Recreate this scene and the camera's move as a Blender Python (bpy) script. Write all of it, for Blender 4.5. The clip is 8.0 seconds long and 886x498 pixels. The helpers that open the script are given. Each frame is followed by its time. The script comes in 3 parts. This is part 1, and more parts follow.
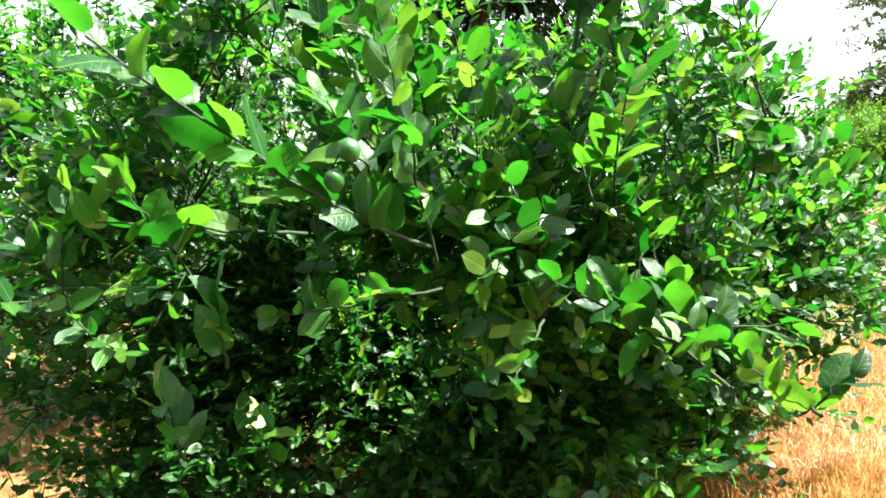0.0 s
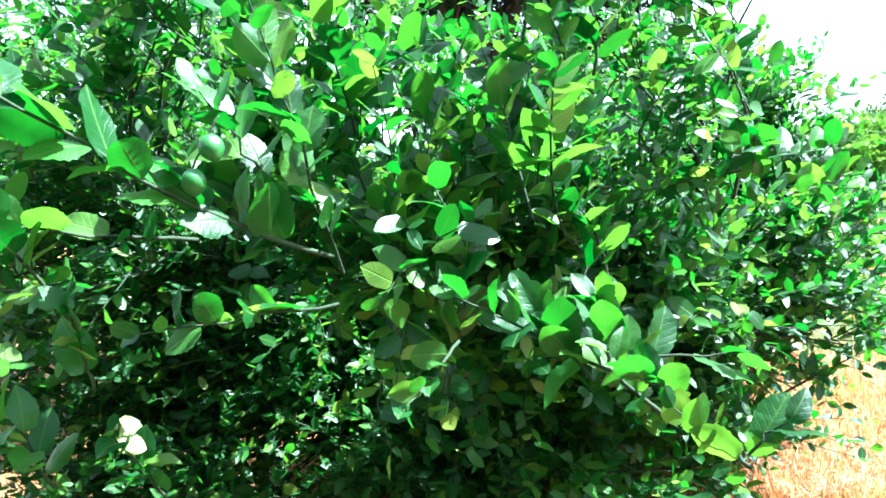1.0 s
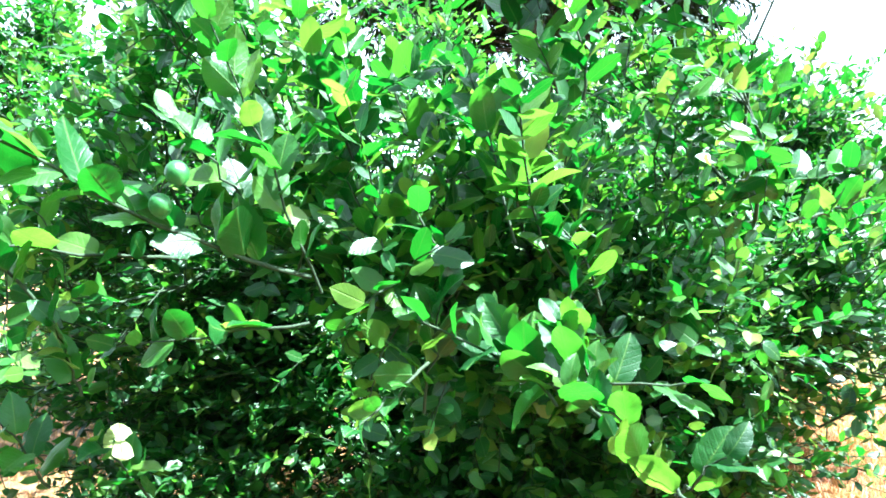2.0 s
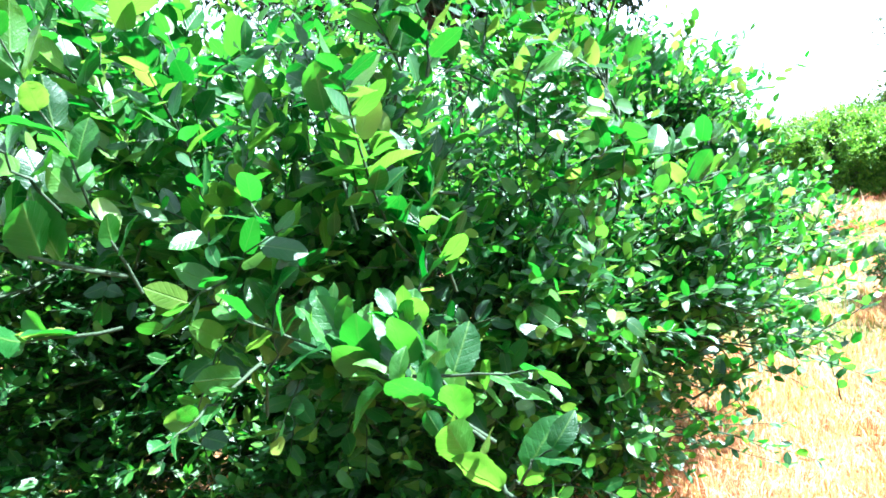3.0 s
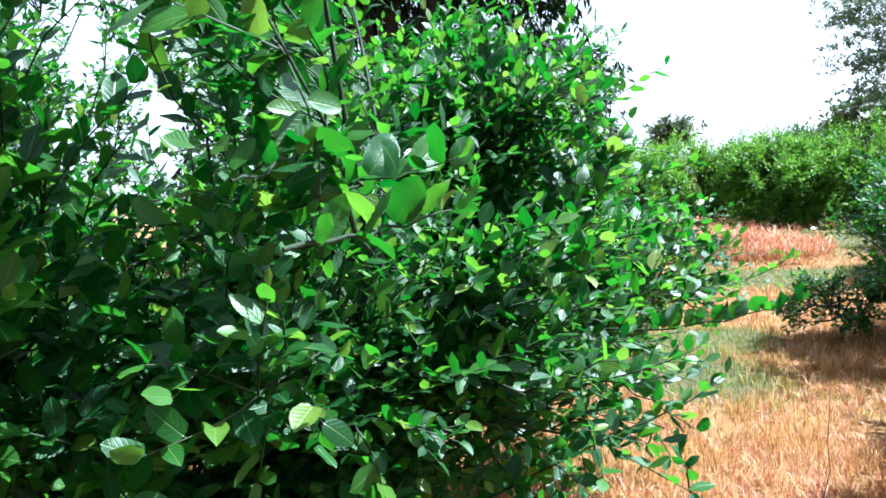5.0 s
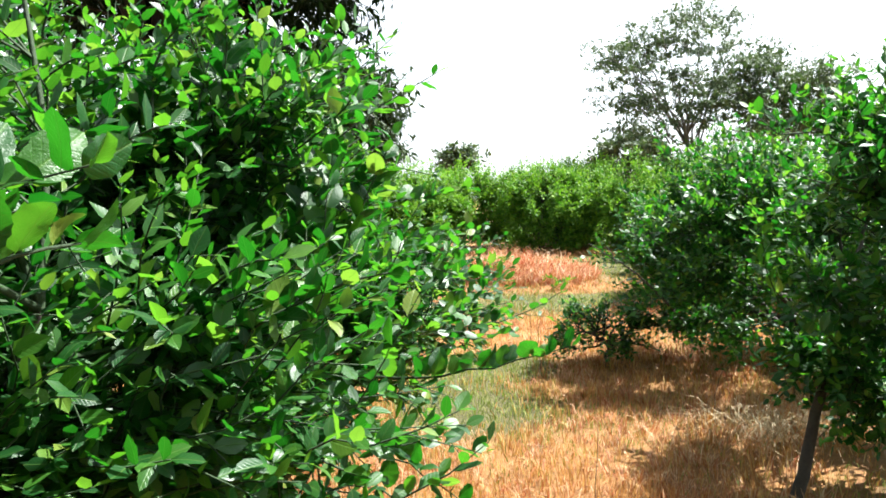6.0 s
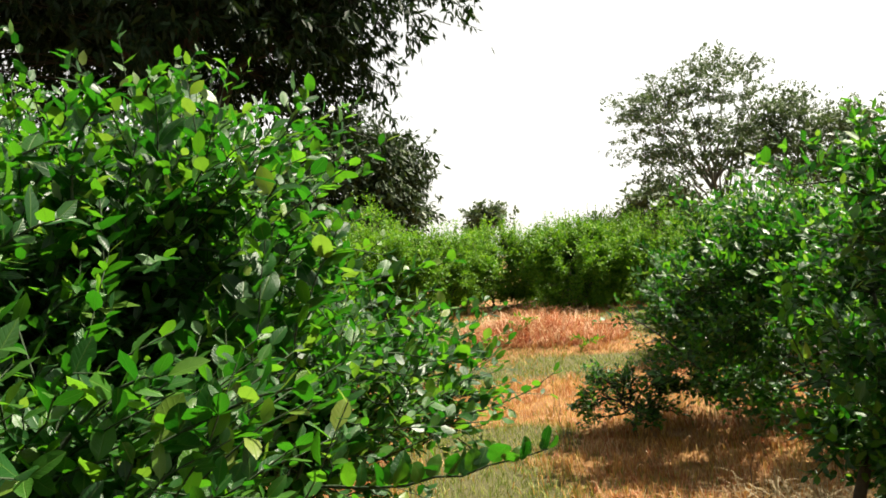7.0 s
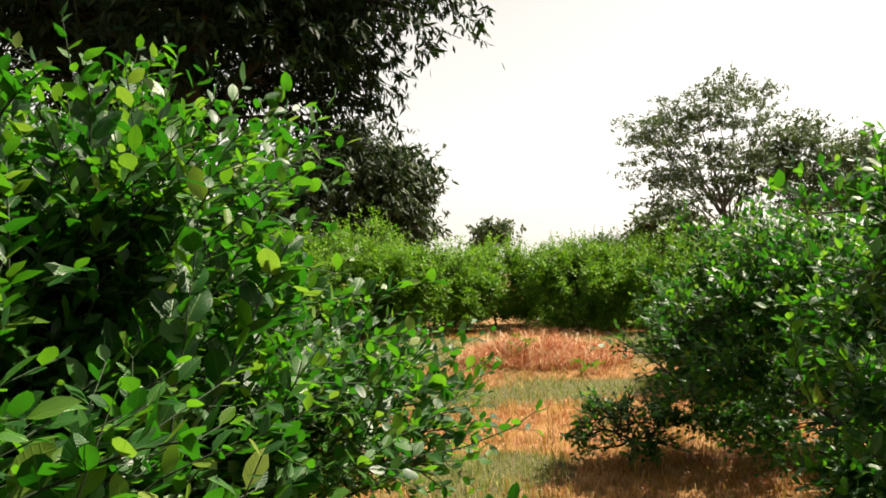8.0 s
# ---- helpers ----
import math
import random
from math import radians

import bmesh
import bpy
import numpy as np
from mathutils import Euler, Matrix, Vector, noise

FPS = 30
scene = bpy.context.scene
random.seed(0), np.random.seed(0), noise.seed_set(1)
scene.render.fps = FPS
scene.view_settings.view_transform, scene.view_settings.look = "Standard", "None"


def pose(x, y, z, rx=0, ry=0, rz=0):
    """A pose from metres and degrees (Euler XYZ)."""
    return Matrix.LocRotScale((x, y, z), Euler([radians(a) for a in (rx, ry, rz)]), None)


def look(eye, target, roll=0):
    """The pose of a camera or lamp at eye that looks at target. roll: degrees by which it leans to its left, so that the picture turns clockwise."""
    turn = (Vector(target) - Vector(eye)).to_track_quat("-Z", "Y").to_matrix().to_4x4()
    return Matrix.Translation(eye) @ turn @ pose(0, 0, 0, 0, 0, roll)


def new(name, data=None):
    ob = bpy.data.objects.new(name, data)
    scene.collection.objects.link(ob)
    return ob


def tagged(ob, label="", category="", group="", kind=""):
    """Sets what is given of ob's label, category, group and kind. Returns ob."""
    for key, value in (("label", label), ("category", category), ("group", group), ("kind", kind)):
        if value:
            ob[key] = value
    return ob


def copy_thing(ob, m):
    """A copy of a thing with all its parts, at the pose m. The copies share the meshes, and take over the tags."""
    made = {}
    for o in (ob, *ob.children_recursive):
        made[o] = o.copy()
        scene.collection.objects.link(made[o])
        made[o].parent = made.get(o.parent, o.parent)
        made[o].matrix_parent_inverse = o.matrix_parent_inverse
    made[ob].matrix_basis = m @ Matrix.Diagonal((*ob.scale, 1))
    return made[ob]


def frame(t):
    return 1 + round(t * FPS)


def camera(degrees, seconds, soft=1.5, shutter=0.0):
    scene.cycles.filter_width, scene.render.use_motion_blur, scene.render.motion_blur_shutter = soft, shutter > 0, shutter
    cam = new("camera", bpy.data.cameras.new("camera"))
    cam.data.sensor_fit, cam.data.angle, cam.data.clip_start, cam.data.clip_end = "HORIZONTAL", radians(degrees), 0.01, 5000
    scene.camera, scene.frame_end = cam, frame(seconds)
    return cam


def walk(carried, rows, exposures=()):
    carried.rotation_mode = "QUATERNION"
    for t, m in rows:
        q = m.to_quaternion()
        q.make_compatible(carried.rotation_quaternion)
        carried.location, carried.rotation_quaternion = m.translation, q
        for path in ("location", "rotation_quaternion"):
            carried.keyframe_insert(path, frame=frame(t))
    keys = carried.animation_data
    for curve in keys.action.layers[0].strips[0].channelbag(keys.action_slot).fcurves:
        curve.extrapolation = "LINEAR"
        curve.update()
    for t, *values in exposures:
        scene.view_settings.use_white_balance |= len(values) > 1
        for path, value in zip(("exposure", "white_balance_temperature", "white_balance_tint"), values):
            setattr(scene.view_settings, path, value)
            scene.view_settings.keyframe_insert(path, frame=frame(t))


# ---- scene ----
cam = camera(61.3, 8.0, soft=1.7)
PATH = [
    (0, (0.141, -0.654, 1.608), (-0.121, 1.321, 1.43), -5.9),
    (0.5, (0.243, -0.483, 1.602), (-0.031, 1.486, 1.384), -7.5),
    (1, (0.398, -0.423, 1.59), (0.032, 1.536, 1.418), -5.2),
    (1.2, (0.473, -0.428, 1.591), (0.046, 1.52, 1.431), -3.9),
    (2.3, (0.687, -0.386, 1.577), (0.086, 1.519, 1.486), -5.2),
    (2.5, (0.724, -0.383, 1.583), (0.213, 1.547, 1.475), -4.9),
    (3, (0.779, -0.259, 1.562), (0.405, 1.699, 1.399), -6.7),
    (3.5, (0.83, -0.016, 1.55), (0.494, 1.952, 1.424), -0.5),
    (4, (0.93, 0.173, 1.568), (0.665, 2.149, 1.408), -5.6),
    (4.2, (0.979, 0.222, 1.558), (0.737, 2.202, 1.402), -5.3),
    (5.3, (1.374, 0.665, 1.56), (1.151, 2.645, 1.388), -2.2),
    (5.5, (1.391, 0.728, 1.553), (1.319, 2.719, 1.374), -2.0),
    (6, (1.432, 0.965, 1.563), (1.738, 2.937, 1.428), -1.0),
    (6.5, (1.508, 1.088, 1.576), (1.94, 3.036, 1.44), -2.0),
    (7, (1.674, 1.188, 1.615), (1.897, 3.175, 1.641), -3.6),
    (7.5, (1.789, 1.307, 1.621), (1.936, 3.301, 1.65), -2.7),
    (8, (1.801, 1.426, 1.63), (2.007, 3.415, 1.697), -1.3),
]
EXPOSED = [(0, 2.9, 6300, 5), (0.3, 3.3, 5200, 5), (1.0, 3.45, 5100, 6), (2.5, 3.92, 5200, 9), (4.0, 2.82, 4800, 15), (5.5, 2.28, 5500, 8), (6.5, 2.05, 6700, 7), (7.2, 1.58, 7300, 8), (8, 1.5, 7450, 10)]
walk(cam, [(t, look(eye, target, roll)) for t, eye, target, roll in PATH], EXPOSED)

# ---- sky and sun ----
SUN_AZ, SUN_EL = 14.0, 55.0  # degrees from +x towards +y, and above the horizon
world = bpy.data.worlds.new("sky")
scene.world = world
world.use_nodes = True
wn = world.node_tree.nodes
sky = wn.new("ShaderNodeTexSky")
sky.sky_type = "NISHITA"
sky.sun_disc = False
sky.sun_elevation = radians(SUN_EL)
sky.sun_rotation = radians(90 - SUN_AZ)
sky.dust_density = 1.2
sky.air_density = 1.0
sky.ozone_density = 1.0
wn["Background"].inputs["Strength"].default_value = 0.055
haze = wn.new("ShaderNodeHueSaturation")  # milky haze
haze.inputs["Saturation"].default_value = 0.15
haze.inputs["Value"].default_value = 1.3
world.node_tree.links.new(sky.outputs[0], haze.inputs["Color"])
world.node_tree.links.new(haze.outputs[0], wn["Background"].inputs["Color"])

sun = new("sun", bpy.data.lights.new("sun", "SUN"))
sun.data.energy = 5.0
sun.data.angle = radians(0.5)
sun.data.color = (1.0, 0.95, 0.86)
sun_way = Vector((math.cos(radians(SUN_AZ)) * math.cos(radians(SUN_EL)), math.sin(radians(SUN_AZ)) * math.cos(radians(SUN_EL)), math.sin(radians(SUN_EL))))
sun.matrix_world = look(sun_way * 60, (0, 0, 0))


# ---- materials ----
def node_material(name):
    m = bpy.data.materials.new(name)
    m.use_nodes = True
    t = m.node_tree
    return m, t, t.nodes, t.links


def math_node(t, op, a, b=None, c=None):
    n = t.nodes.new("ShaderNodeMath")
    n.operation = op
    for i, v in enumerate((a, b, c)):
        if v is None:
            continue
        if isinstance(v, (int, float)):
            n.inputs[i].default_value = v
        else:
            t.links.new(v, n.inputs[i])
    return n.outputs[0]


def ramp(t, fac, stops):
    n = t.nodes.new("ShaderNodeValToRGB")
    while len(n.color_ramp.elements) < len(stops):
        n.color_ramp.elements.new(0.5)
    for e, (p, c) in zip(n.color_ramp.elements, stops):
        e.position, e.color = p, (*c, 1)
    t.links.new(fac, n.inputs[0])
    return n.outputs[0]


def mix_colour(t, fac, a, b, blend="MIX"):
    n = t.nodes.new("ShaderNodeMix")
    n.data_type, n.blend_type = "RGBA", blend
    for sock, v in ((n.inputs[0], fac), (n.inputs[6], a), (n.inputs[7], b)):
        if isinstance(v, (int, float)):
            sock.default_value = v
        elif isinstance(v, tuple):
            sock.default_value = (*v, 1)
        else:
            t.links.new(v, sock)
    return n.outputs[2]


def noise_node(t, scale, detail=3.0, rough=0.55, coord="Object"):
    c = t.nodes.new("ShaderNodeTexCoord")
    n = t.nodes.new("ShaderNodeTexNoise")
    n.inputs["Scale"].default_value = scale
    n.inputs["Detail"].default_value = detail
    n.inputs["Roughness"].default_value = rough
    t.links.new(c.outputs[coord], n.inputs["Vector"])
    return n.outputs[0]


def leaf_material(name, stops, through_stops, gloss=0.36, share=0.36, veins=True, spec=0.5):
    """Two-sided leaf: waxy surface over a body that lets some light through, varied leaf by leaf."""
    m, t, nodes, links = node_material(name)
    geo = nodes.new("ShaderNodeNewGeometry")
    info = nodes.new("ShaderNodeObjectInfo")
    pick = math_node(t, "FRACT", math_node(t, "ADD", geo.outputs["Random Per Island"], info.outputs["Random"]))
    colour = ramp(t, pick, stops)
    glow = ramp(t, pick, through_stops)
    blotch = noise_node(t, 30.0, 3.0)
    colour = mix_colour(t, math_node(t, "MULTIPLY", blotch, 0.35), colour, (0.012, 0.05, 0.009))
    bsdf = nodes["Principled BSDF"]
    bump = nodes.new("ShaderNodeBump")
    if veins:
        uv = nodes.new("ShaderNodeTexCoord")
        sep = nodes.new("ShaderNodeSeparateXYZ")
        links.new(uv.outputs["UV"], sep.inputs[0])
        side = math_node(t, "ABSOLUTE", math_node(t, "SUBTRACT", sep.outputs[0], 0.5))
        rib = math_node(t, "SUBTRACT", 1.0, math_node(t, "SMOOTH_MIN", math_node(t, "MULTIPLY", side, 22.0), 1.0, 0.2))
        rib = math_node(t, "MAXIMUM", rib, 0.0)
        wave = math_node(t, "SINE", math_node(t, "MULTIPLY", math_node(t, "SUBTRACT", sep.outputs[1], math_node(t, "MULTIPLY", side, 0.55)), 44.0))
        fine = math_node(t, "POWER", math_node(t, "MAXIMUM", wave, 0.0), 5.0)
        lines = math_node(t, "MAXIMUM", rib, math_node(t, "MULTIPLY", fine, 0.1))
        colour = mix_colour(t, math_node(t, "MULTIPLY", lines, 0.36), colour, (0.16, 0.28, 0.06))
        quilt = math_node(t, "MULTIPLY", math_node(t, "SUBTRACT", 1.0, fine), 0.4)
        links.new(math_node(t, "ADD", math_node(t, "SUBTRACT", quilt, rib), math_node(t, "MULTIPLY", blotch, 1.2)), bump.inputs["Height"])
        bump.inputs["Distance"].default_value = 0.003
        bump.inputs["Strength"].default_value = 0.35
        glow = mix_colour(t, math_node(t, "MULTIPLY", lines, 0.35), glow, (0.03, 0.10, 0.012))
        glow = mix_colour(t, math_node(t, "MULTIPLY", noise_node(t, 55.0, 3.0), 0.3), glow, (0.02, 0.13, 0.010))
        links.new(bump.outputs[0], bsdf.inputs["Normal"])
    links.new(colour, bsdf.inputs["Base Color"])
    bsdf.inputs["Roughness"].default_value = gloss
    bsdf.inputs["Specular IOR Level"].default_value = spec
    trans = nodes.new("ShaderNodeBsdfTranslucent")
    links.new(glow, trans.inputs[0])
    mixer = nodes.new("ShaderNodeMixShader")
    mixer.inputs[0].default_value = share
    links.new(bsdf.outputs[0], mixer.inputs[1])
    links.new(trans.outputs[0], mixer.inputs[2])
    links.new(mixer.outputs[0], nodes["Material Output"].inputs["Surface"])
    return m


def bark_material(name, dark, light, scale=40.0):
    m, t, nodes, links = node_material(name)
    b = nodes["Principled BSDF"]
    n1, n2 = noise_node(t, scale, 5.0, 0.65), noise_node(t, scale / 8, 2.0)
    c = ramp(t, math_node(t, "MULTIPLY_ADD", n1, 0.6, math_node(t, "MULTIPLY", n2, 0.4)), [(0.3, dark), (0.7, light)])
    links.new(c, b.inputs["Base Color"])
    b.inputs["Roughness"].default_value = 0.85
    bump = nodes.new("ShaderNodeBump")
    bump.inputs["Strength"].default_value = 0.6
    bump.inputs["Distance"].default_value = 0.006
    links.new(n1, bump.inputs["Height"])
    links.new(bump.outputs[0], b.inputs["Normal"])
    return m


def blade_material(name, stops, share=0.3):
    m, t, nodes, links = node_material(name)
    geo = nodes.new("ShaderNodeNewGeometry")
    patch = noise_node(t, 0.9, 3.0)
    fac = math_node(t, "MULTIPLY_ADD", geo.outputs["Random Per Island"], 0.55, math_node(t, "MULTIPLY", patch, 0.45))
    c = ramp(t, fac, stops)
    b = nodes["Principled BSDF"]
    links.new(c, b.inputs["Base Color"])
    b.inputs["Roughness"].default_value = 0.6
    trans = nodes.new("ShaderNodeBsdfTranslucent")
    links.new(c, trans.inputs[0])
    mixer = nodes.new("ShaderNodeMixShader")
    mixer.inputs[0].default_value = share
    links.new(b.outputs[0], mixer.inputs[1])
    links.new(trans.outputs[0], mixer.inputs[2])
    links.new(mixer.outputs[0], nodes["Material Output"].inputs["Surface"])
    return m


LEAF = leaf_material("lemon_leaf",
                     [(0.0, (0.005, 0.034, 0.007)), (0.45, (0.011, 0.060, 0.010)), (0.87, (0.034, 0.112, 0.012)), (0.97, (0.075, 0.145, 0.016)), (1.0, (0.16, 0.20, 0.035))],
                     [(0.0, (0.012, 0.14, 0.006)), (0.45, (0.045, 0.28, 0.010)), (0.85, (0.16, 0.46, 0.018)), (1.0, (0.26, 0.46, 0.04))], share=0.33, spec=0.35, gloss=0.40)
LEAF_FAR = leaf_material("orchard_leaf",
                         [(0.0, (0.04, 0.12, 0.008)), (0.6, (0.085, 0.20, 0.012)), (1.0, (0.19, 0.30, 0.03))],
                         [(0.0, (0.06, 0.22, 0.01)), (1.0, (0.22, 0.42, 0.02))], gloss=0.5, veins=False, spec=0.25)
# near-black leaf: the shade of the backlit crown is put into its colour
MANGO_BACKLIT = leaf_material("backlit_mango_leaf",
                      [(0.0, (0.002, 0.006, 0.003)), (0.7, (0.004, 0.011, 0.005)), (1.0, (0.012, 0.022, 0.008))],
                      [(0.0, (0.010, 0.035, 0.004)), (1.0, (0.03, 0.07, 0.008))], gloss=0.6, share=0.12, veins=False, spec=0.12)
# lighter copy of the mango leaf, for the far crown that stands lit
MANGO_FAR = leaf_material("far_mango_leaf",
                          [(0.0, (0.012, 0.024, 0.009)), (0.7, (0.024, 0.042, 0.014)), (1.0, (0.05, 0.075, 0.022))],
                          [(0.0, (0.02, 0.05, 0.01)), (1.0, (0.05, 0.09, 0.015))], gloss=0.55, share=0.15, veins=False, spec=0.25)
ACACIA = leaf_material("acacia_leaf",
                       [(0.0, (0.035, 0.06, 0.028)), (0.7, (0.055, 0.085, 0.036)), (1.0, (0.09, 0.12, 0.05))],
                       [(0.0, (0.05, 0.10, 0.02)), (1.0, (0.09, 0.14, 0.03))], gloss=0.6, share=0.25, veins=False)
TWIG = bark_material("green_twig", (0.007, 0.022, 0.005), (0.020, 0.042, 0.010), 90.0)
# mango bark is darkened as well, so its wood reads as silhouette
MANGO_BARK = bark_material("silhouette_mango_bark", (0.004, 0.004, 0.003), (0.012, 0.011, 0.009), 14.0)
BARK = bark_material("grey_brown_bark", (0.014, 0.012, 0.009), (0.055, 0.045, 0.033))
BARK_FAR = bark_material("pale_grey_bark", (0.05, 0.048, 0.042), (0.14, 0.13, 0.115), 12.0)
DRY = blade_material("dry_grass", [(0.15, (0.230, 0.072, 0.018)), (0.4, (0.404, 0.174, 0.043)), (0.65, (0.515, 0.301, 0.086)), (0.9, (0.598, 0.439, 0.178))])
HEAP = blade_material("dead_straw", [(0.28, (0.32, 0.074, 0.024)), (0.5, (0.456, 0.213, 0.084)), (0.8, (0.608, 0.456, 0.289))])
GREEN = blade_material("green_grass", [(0.2, (0.072, 0.141, 0.015)), (0.6, (0.192, 0.239, 0.028)), (0.9, (0.366, 0.354, 0.078))])
STRAW = blade_material("pale_straw", [(0.2, (0.274, 0.182, 0.085)), (0.8, (0.456, 0.377, 0.231))])


def ground_material():
    m, t, nodes, links = node_material("dry_field_soil")
    b = nodes["Principled BSDF"]
    large, mid, fine = noise_node(t, 0.35, 4.0), noise_node(t, 3.1, 8.0, 0.7), noise_node(t, 60.0, 5.0, 0.75)
    base = ramp(t, mid, [(0.3, (0.184, 0.076, 0.025)), (0.55, (0.312, 0.153, 0.044)), (0.8, (0.386, 0.255, 0.095))])
    green = ramp(t, fine, [(0.3, (0.044, 0.048, 0.009)), (0.7, (0.133, 0.114, 0.034))])
    grassy = nodes.new("ShaderNodeAttribute")
    grassy.attribute_name = "grassy"
    patch = ramp(t, math_node(t, "ADD", math_node(t, "MULTIPLY", grassy.outputs["Fac"], 0.7), math_node(t, "MULTIPLY", large, 0.5)), [(0.42, (0, 0, 0)), (0.70, (1, 1, 1))])
    c = mix_colour(t, patch, base, green)
    c = mix_colour(t, 0.5, c, ramp(t, fine, [(0.25, (0.25, 0.22, 0.18)), (0.75, (1, 1, 1))]), "MULTIPLY")
    links.new(c, b.inputs["Base Color"])
    b.inputs["Roughness"].default_value = 0.95
    bump = nodes.new("ShaderNodeBump")
    bump.inputs["Strength"].default_value = 0.8
    bump.inputs["Distance"].default_value = 0.03
    links.new(fine, bump.inputs["Height"])
    links.new(bump.outputs[0], b.inputs["Normal"])
    return m


SOIL = ground_material()


def fruit_material():
    m, t, nodes, links = node_material("unripe_lemon_skin")
    b = nodes["Principled BSDF"]
    n = noise_node(t, 18.0, 2.0)
    links.new(ramp(t, n, [(0.3, (0.014, 0.085, 0.014)), (0.75, (0.032, 0.14, 0.022))]), b.inputs["Base Color"])
    b.inputs["Roughness"].default_value = 0.32
    bump = nodes.new("ShaderNodeBump")
    bump.inputs["Strength"].default_value = 0.35
    bump.inputs["Distance"].default_value = 0.001
    links.new(noise_node(t, 320.0, 2.0), bump.inputs["Height"])
    links.new(bump.outputs[0], b.inputs["Normal"])
    return m


FRUIT = fruit_material()

# ---- mesh helpers ----
rng = np.random.default_rng(7)


def unit(v):
    v = np.asarray(v, float)
    return v / np.maximum(np.linalg.norm(v, axis=-1, keepdims=True), 1e-9)


def mesh_from(name, verts, faces, material, uvs=None, smooth=True):
    """One mesh from arrays: faces is a list of (n, k) index arrays; uvs gives one pair per vertex."""
    me = bpy.data.meshes.new(name)
    verts = np.asarray(verts, np.float32)
    me.vertices.add(len(verts))
    me.vertices.foreach_set("co", verts.ravel())
    flat = np.concatenate([f.ravel() for f in faces]).astype(np.int32)
    total = np.concatenate([np.full(len(f), f.shape[1]) for f in faces]).astype(np.int32)
    me.loops.add(len(flat))
    me.loops.foreach_set("vertex_index", flat)
    me.polygons.add(len(total))
    me.polygons.foreach_set("loop_start", np.concatenate([[0], np.cumsum(total)[:-1]]).astype(np.int32))
    me.polygons.foreach_set("loop_total", total)
    if smooth:
        me.polygons.foreach_set("use_smooth", np.ones(len(total), bool))
    if uvs is not None:
        layer = me.uv_layers.new(name="UVMap")
        layer.data.foreach_set("uv", np.asarray(uvs, np.float32)[flat].ravel())
    me.materials.append(material)
    me.update(calc_edges=True)
    return me


def part(name, me, parent, label="", kind=""):
    ob = new(name, me)
    ob.parent = parent
    return tagged(ob, label, kind=kind)


class Tubes:
    """Gathers tapered tubes into one mesh."""

    def __init__(self):
        self.v, self.f, self.caps, self.n = [], [], [], 0

    def add(self, pts, radii, sides=5):
        pts, radii = np.asarray(pts, float), np.asarray(radii, float)
        k = len(pts)
        way = unit(np.gradient(pts, axis=0))
        ref = np.array([0.0, 0, 1]) if abs(way[0][2]) < 0.9 else np.array([1.0, 0, 0])
        a = unit(np.cross(way, ref))
        b = np.cross(way, a)
        ang = np.arange(sides) * 2 * np.pi / sides
        ring = pts[:, None] + radii[:, None, None] * (np.cos(ang)[None, :, None] * a[:, None] + np.sin(ang)[None, :, None] * b[:, None])
        i = (np.arange(k - 1)[:, None] * sides + np.arange(sides)[None]).ravel()
        j = (np.arange(k - 1)[:, None] * sides + (np.arange(sides)[None] + 1) % sides).ravel()
        self.v.append(ring.reshape(-1, 3))
        self.f.append(np.stack([i, j, j + sides, i + sides], 1) + self.n)
        self.n += k * sides
        self.v.append(pts[-1:] + way[-1:] * radii[-1])
        top = (k - 1) * sides + np.arange(sides)
        caps = np.stack([top, (k - 1) * sides + (np.arange(sides) + 1) % sides, np.full(sides, k * sides), np.full(sides, k * sides)], 1) + self.n - k * sides
        self.caps.append(caps[:, :3])
        self.n += 1

    def mesh(self, name, material):
        return mesh_from(name, np.concatenate(self.v), [np.concatenate(self.f), np.concatenate(self.caps)], material)


def curve(a, b, bend, n=8, wobble=0.0, r=None):
    """Points from a to b, pulled aside by bend at the middle."""
    a, b, bend = np.asarray(a, float), np.asarray(b, float), np.asarray(bend, float)
    s = np.linspace(0, 1, n)[:, None]
    p = a * (1 - s) + b * s + bend * 4 * s * (1 - s)
    if wobble:
        w = (r or rng).normal(0, wobble, (n, 3)) * np.sin(np.pi * s)
        p = p + w
    return p


# leaf outlines: v along, half-width there
OUTLINE = [(0.0, 0.012), (0.08, 0.016), (0.13, 0.18), (0.26, 0.40), (0.44, 0.50), (0.62, 0.49), (0.78, 0.39), (0.91, 0.22), (1.0, 0.0)]
FINE = [(0.0, 0.012), (0.08, 0.016)] + [(v, float(np.interp(v, *zip(*OUTLINE))) * (1.03 if k % 2 else 0.96)) for k, v in enumerate(np.linspace(0.13, 0.94, 14))] + [(1.0, 0.0)]
MEDIUM = [(0.0, 0.012), (0.10, 0.09), (0.30, 0.42), (0.58, 0.49), (0.84, 0.30), (1.0, 0.0)]
SIMPLE = [(0.0, 0.012), (0.26, 0.40), (0.62, 0.45), (1.0, 0.0)]
KITE = []
COARSE = [(0.0, 0.02), (0.45, 0.5), (1.0, 0.0)]


